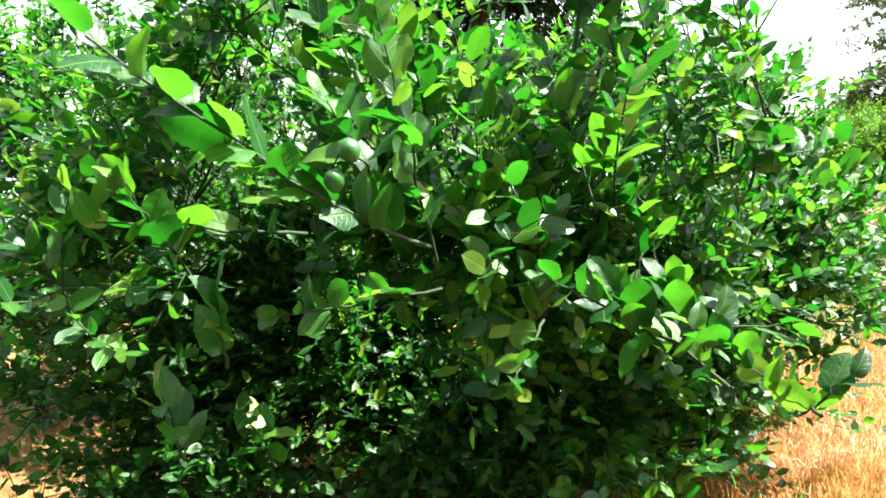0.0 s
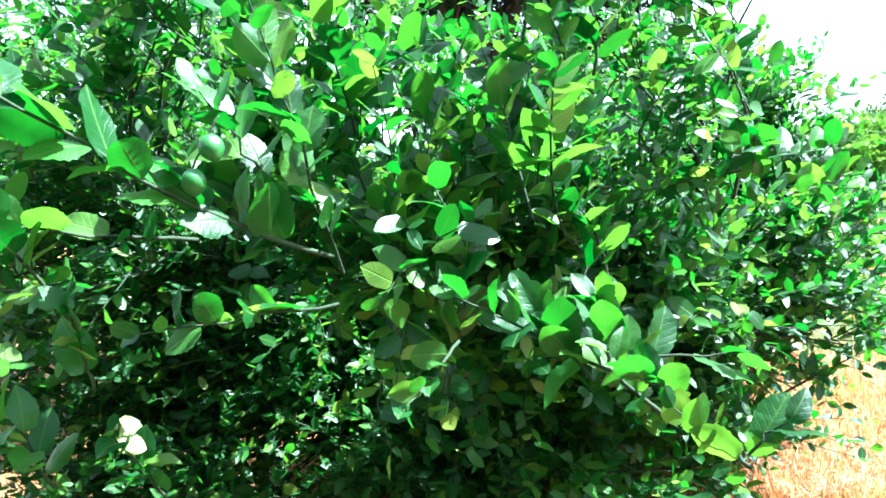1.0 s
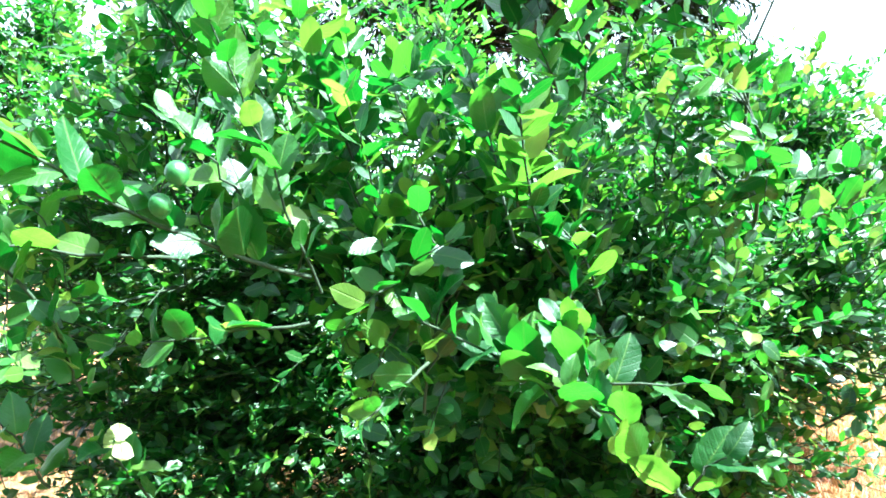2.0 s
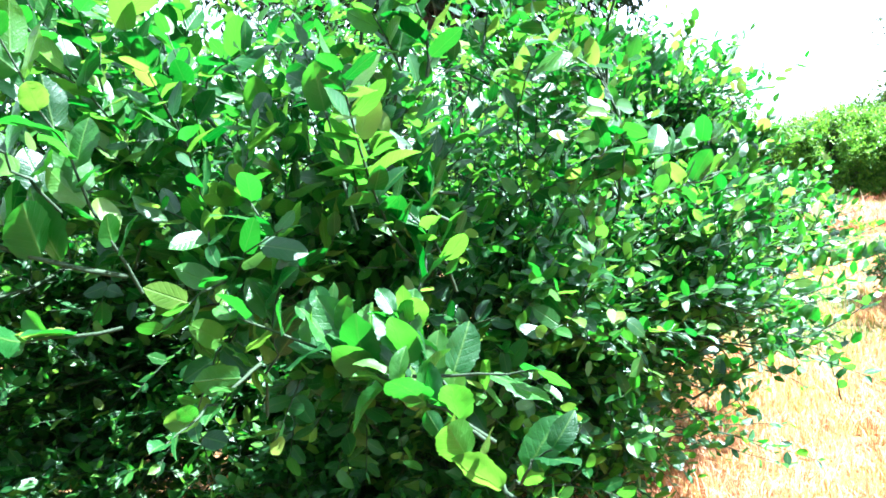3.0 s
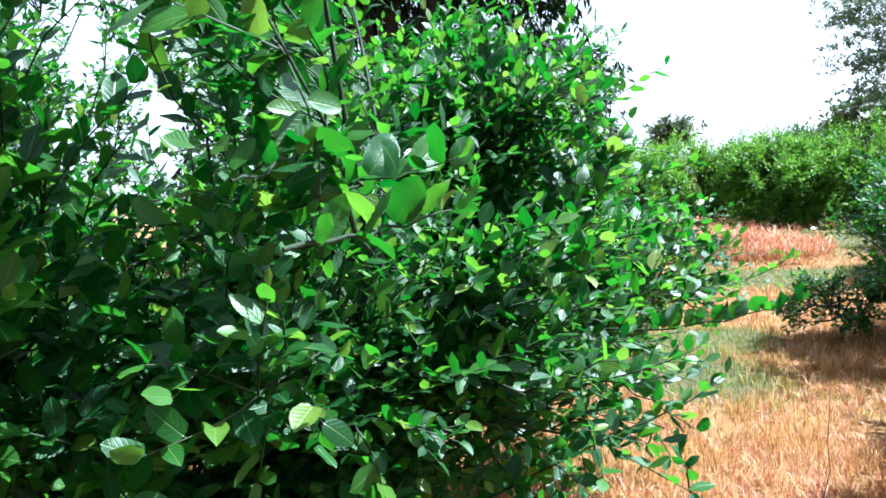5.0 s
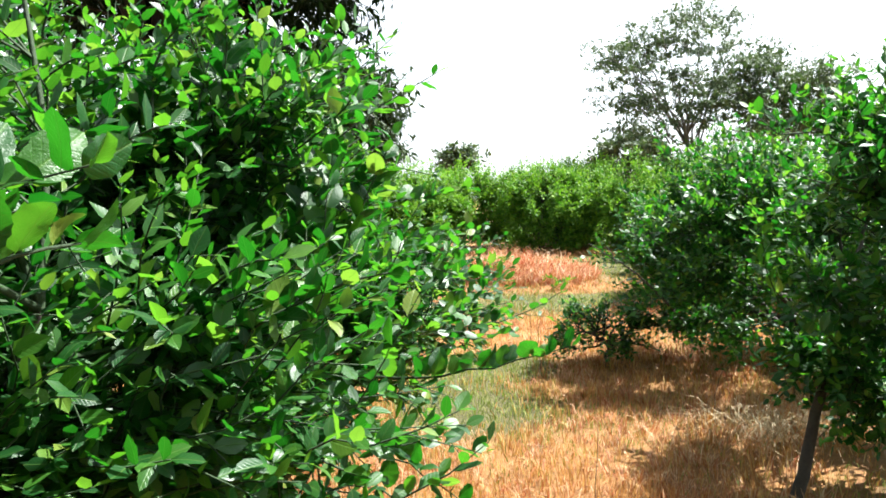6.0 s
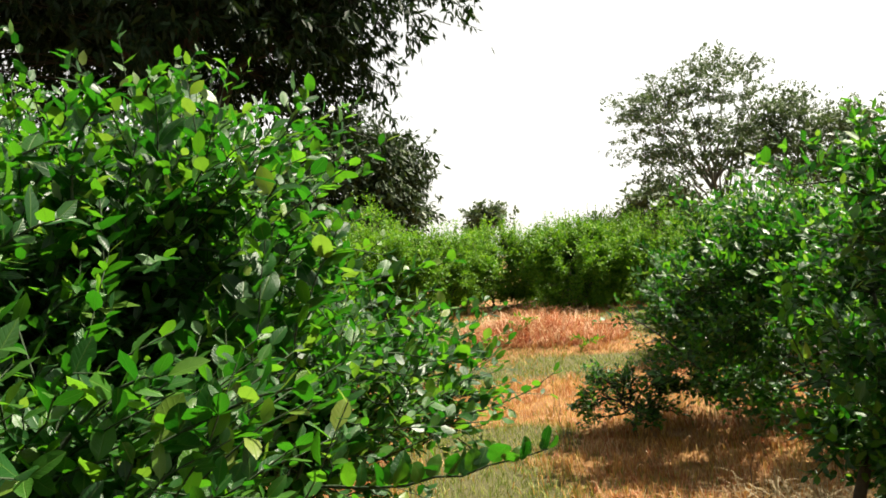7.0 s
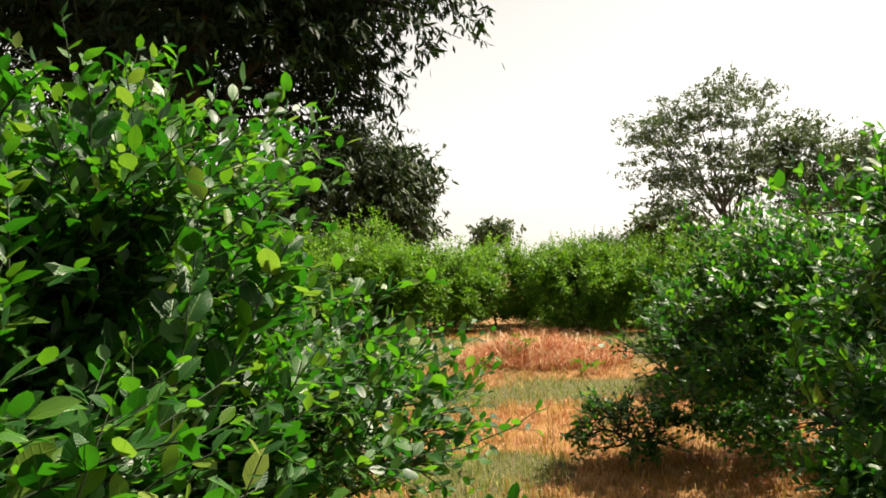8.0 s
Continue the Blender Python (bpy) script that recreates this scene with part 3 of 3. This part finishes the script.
main = citrus_tree("lemon_tree", (0.0, 3.1), (-0.35, 3.2, 1.25), (2.45, 2.35, 1.45), 530, 18, 0.068, 3, SIMPLE, LEAF,
                   "bushy green lemon tree with glossy leaves and unripe fruit", keep=beside_walk, near_side=lambda p: (p[:, 1] < 1.8) | (p[:, 0] > 1.1) | ((p[:, 0] > 0.4) & (p[:, 1] < 2.2)),
                   shoot_len=(0.16, 0.52), spacing=0.033, level=0.3, thin=lambda p: 0.6 if p[0] > 0.85 and p[1] > 2.5 else 0.25 if p[2] > 1.6 and p[0] > 0.2 and p[1] < 2.4 else (0.62 if p[0] > -0.4 else 0.2) if p[2] > 1.6 and p[1] > 1.5 else 0.0, fringe=sunny_shoots(90, 8) + low_shoots(32, 9) + facing_shoots(34, 10) + upper_shoots(70, 12),
                   lobes=(((0.6, 3.9, 1.2), 0.6, 30), ((0.5, 3.5, 1.75), 0.45, 12), ((0.9, 4.5, 0.8), 0.5, 12), ((1.55, 4.35, 0.95), 0.45, 20), ((1.75, 4.8, 1.15), 0.28, 9), ((-1.7, 2.6, 0.5), 0.6, 16), ((1.35, 3.9, 0.85), 0.5, 17), ((1.15, 3.5, 1.5), 0.4, 10), ((1.2, 4.2, 1.9), 0.3, 9), ((1.1, 3.2, 0.55), 0.4, 10), ((0.3, 2.6, 0.7), 0.65, 40), ((0.1, 2.9, 1.1), 0.6, 34), ((-0.8, 3.0, 1.2), 0.7, 24), ((-0.6, 3.2, 0.8), 0.8, 22), ((-1.4, 2.8, 0.6), 0.7, 24), ((-0.7, 2.75, 0.55), 0.55, 16), ((0.5, 2.3, 0.85), 0.4, 16), ((1.6, 4.3, 1.1), 0.33, 12), ((-0.6, 2.0, 1.9), 0.55, 14), ((0.7, 1.8, 2.1), 0.35, 4), ((-1.2, 3.4, 0.9), 0.8, 16), ((-1.55, 2.4, 0.32), 0.4, 12), ((-1.0, 2.8, 0.8), 0.7, 22), ((-1.8, 2.4, 1.1), 0.6, 14), ((1.25, 2.8, 0.95), 0.28, 8), ((0.2, 1.9, 1.75), 0.5, 3), ((0.45, 2.2, 1.3), 0.42, 10)))

HEROES = []


def hero(a, b, **k):
    off = Vector((0.0, 3.1, 0.0))
    HEROES.append(hero_branch(main, Vector(a) - off, Vector(b) - off, seed=40 + len(HEROES), **k))
    return HEROES[-1]


# twigs that stand out of the crown
fruit_branch = hero((-0.12, 1.08, 1.46), (-0.53, 0.46, 1.89), bend=(0.02, 0.0, -0.05), thick=0.006, spacing=0.034, length=0.145, lift=0.3)
hero((-0.11, 1.11, 1.42), (-0.14, 0.82, 1.96), spacing=0.028, length=0.118, stand=0.4)
hero((-0.09, 1.00, 1.37), (-0.40, 0.79, 1.37), spacing=0.034, length=0.105, stand=0.2)
hero((-0.40, 1.04, 1.52), (-0.66, 0.62, 1.60), spacing=0.055, length=0.1, thick=0.005)
hero((-0.55, 0.85, 1.26), (-0.51, 0.76, 1.43), spacing=0.028, length=0.105, stand=0.3)
hero((-0.57, 0.78, 1.47), (-0.60, 0.63, 1.67), spacing=0.034, length=0.11, stand=0.2)
hero((-0.54, 1.02, 0.97), (-0.53, 0.86, 1.16), spacing=0.03, length=0.105)
hero((-0.69, 0.88, 1.05), (-0.64, 0.73, 1.24), spacing=0.03, length=0.1)
hero((-0.22, 1.05, 1.60), (-0.27, 0.87, 1.80), spacing=0.03, length=0.12, stand=0.3)
hero((0.06, 1.24, 1.11), (0.15, 1.18, 1.41), spacing=0.024, length=0.115, stand=0.8)
hero((0.13, 1.10, 1.26), (0.06, 0.85, 1.19), spacing=0.04, length=0.085)
hero((0.40, 1.08, 1.17), (0.28, 1.10, 1.35), spacing=0.028, length=0.11, stand=0.4)
hero((0.58, 0.96, 1.13), (0.43, 0.94, 1.26), spacing=0.03, length=0.11, stand=0.2)
hero((0.64, 0.81, 1.09), (0.53, 0.85, 1.18), spacing=0.034, length=0.095, stand=0.2)
hero((0.62, 0.86, 1.08), (0.70, 0.82, 1.16), spacing=0.04, length=0.085)
hero((0.56, 1.20, 1.04), (0.15, 0.99, 1.37), bend=(0, 0, 0.02), spacing=0.032, length=0.115, thick=0.006)
hero((0.50, 1.14, 1.15), (0.41, 1.11, 1.33), spacing=0.03, length=0.11, stand=0.4)
hero((0.43, 1.04, 1.21), (0.44, 1.10, 1.32), spacing=0.03, length=0.1, stand=0.4)
hero((0.44, 1.07, 1.22), (0.67, 1.05, 1.22), spacing=0.075, length=0.115)
hero((0.29, 1.33, 1.49), (0.19, 1.41, 1.94), spacing=0.034, length=0.11, stand=0.6)
hero((0.30, 1.30, 1.55), (0.32, 1.25, 1.65), spacing=0.016, length=0.07, stand=0.4)
hero((0.39, 1.37, 1.29), (0.42, 1.53, 1.55), spacing=0.03, length=0.105, stand=0.5)
hero((0.56, 2.07, 1.48), (1.16, 1.91, 1.61), spacing=0.028, length=0.1, stand=0.5)
hero((1.40, 3.13, 1.24), (1.64, 3.24, 1.76), spacing=0.028, length=0.085, stand=0.3)
hero((1.50, 3.29, 1.01), (2.09, 2.93, 1.15), bend=(0, 0, -0.03), thick=0.005, spacing=0.028, length=0.084, stand=1.1)
hero((1.41, 3.13, 0.96), (1.75, 2.85, 0.78), spacing=0.026, length=0.08, stand=0.4)
hero((1.78, 3.10, 0.47), (1.73, 3.05, 0.68), spacing=0.03, length=0.065)
hero((0.92, 1.63, 1.48), (1.16, 1.85, 1.52), spacing=0.028, length=0.085, stand=0.6, thick=0.005)
hero((0.81, 1.72, 1.59), (0.90, 1.88, 1.64), spacing=0.03, length=0.085, stand=0.3)
hero((1.49, 3.91, 1.25), (2.16, 4.06, 1.22), spacing=0.026, length=0.088, stand=0.4)
hero((1.34, 4.19, 1.87), (1.72, 4.39, 2.00), spacing=0.026, length=0.08, stand=0.8)
hero((1.55, 4.01, 1.53), (2.04, 4.14, 1.60), spacing=0.028, length=0.08, stand=0.4)
hero((1.30, 4.18, 1.96), (1.51, 4.28, 2.33), spacing=0.022, length=0.09, stand=0.6)
hero((1.14, 3.42, 1.57), (1.16, 3.23, 2.14), spacing=0.028, length=0.1, stand=0.2)
hero((1.27, 3.09, 1.15), (1.39, 3.18, 1.66), spacing=0.03, length=0.095, stand=0.2)

hero((1.33, 3.05, 1.0), (1.46, 3.0, 1.75), bend=(0.01, 0, 0), spacing=0.026, length=0.088, stand=0.3)
hero((1.62, 4.35, 1.28), (2.06, 4.86, 1.25), spacing=0.026, length=0.08, stand=0.3)
hero((1.5, 4.0, 0.98), (2.05, 4.07, 1.10), spacing=0.024, length=0.085, stand=0.4)
hero((0.72, 4.02, 1.05), (0.74, 4.0, 1.55), spacing=0.024, length=0.08, stand=0.3)
pale = hero((1.12, 3.48, 1.5), (1.13, 3.36, 1.98), spacing=0.05, length=0.08)
place_leaves(pale, np.array([(1.12, 0.28, 1.90), (1.11, 0.32, 1.81), (1.12, 0.34, 1.70)]), np.array([(0.5, 0.5, -0.1), (0.45, 0.5, -0.25), (0.5, 0.45, 0.0)]), np.array([(0.7, -0.5, 0.5)] * 3), (0.09, 0.085, 0.08), np.random.default_rng(5))


def lemon_piece(k):
    """A small unripe lemon: egg-shaped with a nipple, its stalk end up."""
    bm = bmesh.new()
    bmesh.ops.create_uvsphere(bm, u_segments=20, v_segments=14, radius=1.0)
    for v in bm.verts:
        z = v.co.z
        pinch = 1.0 - 0.12 * max(-z, 0) ** 2
        v.co.x *= pinch
        v.co.y *= pinch
        v.co.z = z * 1.12 - (0.14 * max(-z - 0.8, 0) / 0.2)
    for f in bm.faces:
        f.smooth = True
    me = bpy.data.meshes.new("lemon")
    bm.to_mesh(me)
    bm.free()
    me.materials.append(FRUIT)
    return me


def lemons(branch):
    me = lemon_piece(0)
    for x, y, z, size, rx, ry in ((-0.245, -2.335, 1.632, 0.021, 20, 10), (-0.212, -2.322, 1.688, 0.022, -15, -25)):
        ob = part("lemon", me, branch, "small unripe green lemon")
        ob.matrix_basis = pose(x, y, z, rx, ry, 0) @ Matrix.Diagonal((size, size, size, 1))
        t = Tubes()
        t.add(curve((x, y, z + size), (x + 0.015, y + 0.01, z + size + 0.03), (0, 0, 0.004), 4), [0.0022, 0.002, 0.002, 0.002], 5)
        part("fruit_stalk", t.mesh("fruit_stalk", TWIG), branch)


lemons(fruit_branch)

# ---- orchard trees on the far side, and unseen ones behind the start ----
def front_shoots(n, seed):
    """Shoots that hang out of the neighbouring tree towards the path."""
    r = np.random.default_rng(seed)
    return [((r.uniform(3.75, 5.2), r.uniform(3.55, 3.75), r.uniform(0.55, 1.35)), np.array([-0.14, -0.34, 0.12]) * r.uniform(0.7, 1.5) + r.normal(0, 0.09, 3), r.uniform(0.07, 0.09)) for k in range(n)]


right = citrus_tree("lemon_tree", (3.78, 4.35), (4.85, 4.5, 1.15), (1.15, 1.15, 0.85), 160, 17, 0.074, 11, SIMPLE, LEAF,
                    "lemon tree with a bare leaning stem and dense leaves", stems=2, feet=((-0.08, -0.06), (0.52, -0.12)), stem_r=0.028, low=0.36, shoot_len=(0.14, 0.34), spacing=0.036, level=0.15, lumpy=0.2, lobes=(((3.75, 4.2, 1.72), 0.27, 8), ((4.2, 4.3, 1.8), 0.3, 7), ((4.5, 4.25, 1.75), 0.35, 9), ((5.4, 4.0, 1.7), 0.4, 9), ((4.35, 4.2, 0.68), 0.42, 13), ((5.1, 4.2, 0.62), 0.5, 4)), fringe=front_shoots(60, 21))
right_2 = citrus_tree("lemon_tree", (5.5, 6.9), (5.4, 6.9, 1.0), (1.4, 1.3, 0.95), 270, 15, 0.08, 12, COARSE, LEAF,
                      "dark bushy lemon tree casting shade on dry grass", stems=2, level=0.15)
sprig = hero_branch(right, (-0.14, -0.02, 1.0), (-0.34, -0.16, 1.42), bend=(-0.03, 0, 0), spacing=0.026, length=0.09, stand=0.4, seed=90)
sprig_2 = hero_branch(right, (0.02, -0.25, 0.82), (-0.28, -0.42, 0.95), bend=(0, 0, 0.03), spacing=0.028, length=0.085, stand=0.2, seed=91)
bare = Tubes()
bare.add(curve((-1.1, 0.0, 0.5), (-1.88, 0.1, 1.16), (0.05, 0, 0.03), 8, 0.01, rng), np.linspace(0.012, 0.004, 8), 6)
for foot, tip in (((-1.5, 0.05, 0.86), (-1.72, -0.05, 0.80)), ((-1.65, 0.07, 0.98), (-1.7, 0.2, 1.14))):
    bare.add(curve(foot, tip, (0, 0, 0.02), 5), np.linspace(0.005, 0.002, 5), 5)
part("dead_branch", bare.mesh("dead_branch", BARK), right_2, "bare dead branch")
small = citrus_tree("lemon_shrub", (3.95, 7.45), (3.95, 7.45, 0.27), (0.45, 0.42, 0.28), 46, 9, 0.06, 13, SIMPLE, LEAF,
                    "small young lemon bush standing in dry grass", shoot_len=(0.08, 0.2), stem_r=0.012)
behind = citrus_tree("lemon_tree", (-2.4, 6.9), (-2.4, 6.9, 1.95), (2.3, 1.8, 1.85), 200, 14, 0.10, 14, COARSE, LEAF,
                     "tall leafy lemon tree of the next row in full sun", group="orchard trees")
behind_2 = citrus_tree("lemon_tree", (-3.9, 4.7), (-3.9, 4.7, 1.95), (1.9, 1.7, 1.85), 200, 17, 0.10, 15, COARSE, LEAF,
                       "sunlit lemon tree of the neighbouring row", group="orchard trees")
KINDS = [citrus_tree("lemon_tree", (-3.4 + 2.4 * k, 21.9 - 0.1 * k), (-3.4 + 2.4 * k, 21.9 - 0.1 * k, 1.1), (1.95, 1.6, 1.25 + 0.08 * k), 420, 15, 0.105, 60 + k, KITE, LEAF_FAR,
                     "dense lemon tree of the far row and, added unseen, behind the start", group="far orchard row", shoot_len=(0.15, 0.45), spacing=0.05, spikes=22, level=0.3, lumpy=0.26, low=0.15) for k in range(3)]
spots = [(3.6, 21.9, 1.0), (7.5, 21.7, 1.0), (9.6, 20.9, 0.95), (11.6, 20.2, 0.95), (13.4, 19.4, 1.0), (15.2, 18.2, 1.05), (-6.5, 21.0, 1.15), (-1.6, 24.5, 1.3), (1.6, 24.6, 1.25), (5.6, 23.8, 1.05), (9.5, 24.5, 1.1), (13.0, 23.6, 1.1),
         # the first four here are unseen, added large behind the start to block skylight
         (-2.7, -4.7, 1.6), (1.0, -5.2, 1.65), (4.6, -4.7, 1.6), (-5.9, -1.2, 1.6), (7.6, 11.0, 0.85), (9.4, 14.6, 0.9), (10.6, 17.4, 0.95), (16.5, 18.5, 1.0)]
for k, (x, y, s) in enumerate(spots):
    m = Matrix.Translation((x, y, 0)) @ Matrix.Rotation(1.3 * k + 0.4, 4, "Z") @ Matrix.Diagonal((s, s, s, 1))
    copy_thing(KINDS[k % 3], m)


# ---- tall trees ----
def tall_tree(name, at, crown, radii, clumps, per, leaf, seed, material, bark, label, aspect, droop, rows=KITE, flat=0.6, stem_r=0.3, reach=(0.5, 1.0), spread=0.6, limbs=9):
    """A big tree: trunk, limbs to the crown, and many clumps of leaves at the twig ends."""
    r = np.random.default_rng(seed)
    at3 = np.array([*at, 0.0])
    tree = new(name)
    tree.location = at3
    tagged(tree, label, "tree")
    c, radii = np.asarray(crown, float) - at3, np.asarray(radii, float)
    fork = np.array([c[0] * 0.3, c[1] * 0.3, c[2] - radii[2] * 0.6])
    t = Tubes()
    p = curve((0, 0, -0.1), fork, r.normal(0, 0.1, 3) * (1, 1, 0), 10, 0.03, r)
    t.add(p, np.linspace(stem_r * 1.2, stem_r * 0.75, 10), 12)
    part("trunk", t.mesh("trunk", bark), tree)
    bones, bone_r = [p[5:]], [np.full(5, stem_r * 0.5)]
    for k in range(limbs):
        ang, rise = (k + r.uniform(0, 0.7)) * 2 * np.pi / limbs, r.uniform(-0.25, 0.75)
        end = c + radii * 0.72 * np.array([np.cos(ang) * (1 - 0.5 * abs(rise)), np.sin(ang) * (1 - 0.5 * abs(rise)), rise])
        q = curve(p[-1 - int(r.integers(4))], end, np.array([0, 0, r.uniform(0.0, 0.12)]) * radii[2], 12, 0.04 * radii[0] / 3, r)
        qr = np.linspace(stem_r * 0.5, stem_r * 0.08, 12)
        t = Tubes()
        t.add(q, qr, 8)
        part("limb", t.mesh("limb", bark), tree)
        bones.append(q), bone_r.append(qr)
    bones, bone_r = np.concatenate(bones), np.concatenate(bone_r)
    twigs = Tubes()
    P, W, F, S = [], [], [], []
    for k in range(clumps):
        v = unit(r.normal(0, 1, 3))
        if v[2] < -0.8:
            continue
        lump = 1 + 0.16 * math.sin(2.9 * v[0] + seed) * math.cos(3.3 * v[1] + 2 * seed) + r.normal(0, 0.06)
        end = c + radii * v * r.uniform(*reach) ** 0.55 * lump
        near = np.argmin(np.linalg.norm(bones - end, axis=1) + 0.5 * np.maximum(bones[:, 2] - end[2], 0))
        br = curve(bones[near], end, np.array([0, 0, 0.06]) * np.linalg.norm(end - bones[near]), 6, 0.03, r)
        twigs.add(br, np.linspace(min(bone_r[near], stem_r * 0.1), stem_r * 0.025, 6), 4)
        n = int(per * r.uniform(0.6, 1.4))
        tufts = max(1, n // 7)
        hub = br[r.integers(3, 6, tufts)] + r.normal(0, spread, (tufts, 3)) * (1, 1, flat)
        out = unit(hub - br[2] + 1e-6)
        which = r.integers(0, tufts, n)
        p0 = hub[which] + out[which] * r.uniform(-1, 0.2, (n, 1)) * leaf * 0.9 + r.normal(0, leaf * 0.15, (n, 3))
        P.append(p0)
        W.append(unit(out[which] * 0.5 + r.normal(0, 0.6, (n, 3)) + (0, 0, -droop)))
        F.append(unit(r.normal(0, 0.5, (n, 3)) + (0, 0, 0.8) + v * 0.3))
        S.append(leaf * r.uniform(0.6, 1.2, n))
    P, W, F, S = (np.concatenate(q) for q in (P, W, F, S))
    part("twig_mass", twigs.mesh("twig_mass", bark), tree, kind="stuff")
    part("crown", leaves_mesh("crown", P, W, F, S, r.uniform(*aspect, len(P)), rows, material, r), tree, kind="stuff")
    return tree


tall_tree("mango_tree", (-1.4, 15.6), (-1.4, 15.4, 8.1), (5.6, 4.8, 4.6), 800, 190, 0.24, 31, MANGO_BACKLIT, MANGO_BARK, "large backlit mango tree with drooping leaves, coloured near black", (0.24, 0.33), 0.75, stem_r=0.28, spread=0.46, reach=(0.2, 1.0))
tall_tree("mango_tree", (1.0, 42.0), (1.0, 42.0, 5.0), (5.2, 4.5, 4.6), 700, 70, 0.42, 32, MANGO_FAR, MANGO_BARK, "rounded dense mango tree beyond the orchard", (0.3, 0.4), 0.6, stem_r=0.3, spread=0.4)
tall_tree("acacia_tree", (13.7, 24.8), (13.1, 24.8, 5.3), (3.2, 2.6, 2.9), 230, 110, 0.135, 33, ACACIA, BARK_FAR, "sparse feathery tree with a pale forked trunk", (0.35, 0.5), 0.0, stem_r=0.085, spread=0.28, flat=0.18, limbs=18, reach=(0.15, 1.0))
tall_tree("acacia_tree", (17.2, 24.0), (16.8, 24.0, 4.5), (2.0, 2.0, 2.0), 200, 90, 0.16, 34, ACACIA, BARK_FAR, "feathery green tree beyond the orchard", (0.35, 0.5), 0.0, stem_r=0.08, spread=0.3, flat=0.35)
tall_tree("field_tree", (10.2, 50.5), (10.2, 50.5, 4.1), (1.3, 1.2, 1.1), 60, 60, 0.3, 35, ACACIA, BARK_FAR, "distant rounded tree over the hedge", (0.4, 0.6), 0.1, stem_r=0.15, spread=0.4, reach=(0.1, 1.0))
tall_tree("field_tree", (20.5, 46.0), (20.5, 46.0, 3.6), (2.6, 2.0, 1.9), 150, 60, 0.35, 36, ACACIA, BARK_FAR, "distant low tree over the hedge", (0.4, 0.6), 0.1, stem_r=0.15, spread=0.3)


# ---- small plants on the field ----
def weed(at, height, lean, leaf, seed, label, leafy=True, thick=0.004):
    """A single stalk, with or without leaves."""
    r = np.random.default_rng(seed)
    z = float(ground_height(np.array(at[0]), np.array(at[1])))
    ob = new("weed")
    ob.location = (at[0], at[1], z - 0.02)
    tagged(ob, label, "weed")
    pts = curve((0, 0, 0), (lean[0], lean[1], height), (r.normal(0, 0.03), r.normal(0, 0.03), 0), 7, 0.006, r)
    t = Tubes()
    t.add(pts, np.linspace(thick, thick * 0.4, 7), 5)
    part("stalk", t.mesh("stalk", TWIG if leafy else DEAD), ob)
    if leafy:
        p, w, f, s = shoot_leaves(pts, 0.03, leaf, r, 0.3)
        for k in range(4):
            side = curve(pts[2 + k % 4], pts[2 + k % 4] + np.array([r.normal(0, 0.18), r.normal(0, 0.18), r.uniform(0.02, 0.12)]), (0, 0, 0.02), 4)
            q = shoot_leaves(side, 0.03, leaf, r, 0.3)
            p, w, f, s = (np.concatenate(z2) for z2 in zip((p, w, f, s), q))
        part("foliage", leaves_mesh("foliage", p, w, f, s, r.uniform(0.45, 0.6, len(p)), SIMPLE, LEAF_FAR, r), ob, kind="stuff")
    return ob


DEAD = bark_material("dead_stalk", (0.05, 0.03, 0.02), (0.16, 0.10, 0.06), 60.0)
weed((3.95, 13.2), 0.35, (0.5, -0.1), 0.09, 71, "leafy green weed leaning over dry grass")
weed((3.6, 12.6), 0.28, (-0.1, 0.1), 0.08, 72, "small green weed in dry grass")
weed((4.9, 12.3), 0.22, (0.25, 0.05), 0.08, 73, "low green weed with spreading leaves")
weed((3.42, 8.2), 0.42, (0.02, 0.02), 0.05, 74, "thin dead stalk standing in the grass", False)
weed((3.3, 7.3), 0.5, (-0.03, 0.0), 0.05, 75, "thin dead stalk standing in the grass", False)
weed((4.0, 5.6), 0.4, (0.1, 0.05), 0.05, 76, "bent dead stalk near a tree", False)
weed((2.35, 3.6), 0.75, (0.05, -0.05), 0.05, 77, "tall thin dead stalk beside the tree", False, 0.003)
weed((4.75, 4.6), 0.45, (-0.35, 0.2), 0.05, 78, "dead twig leaning out of the grass", False, 0.006)
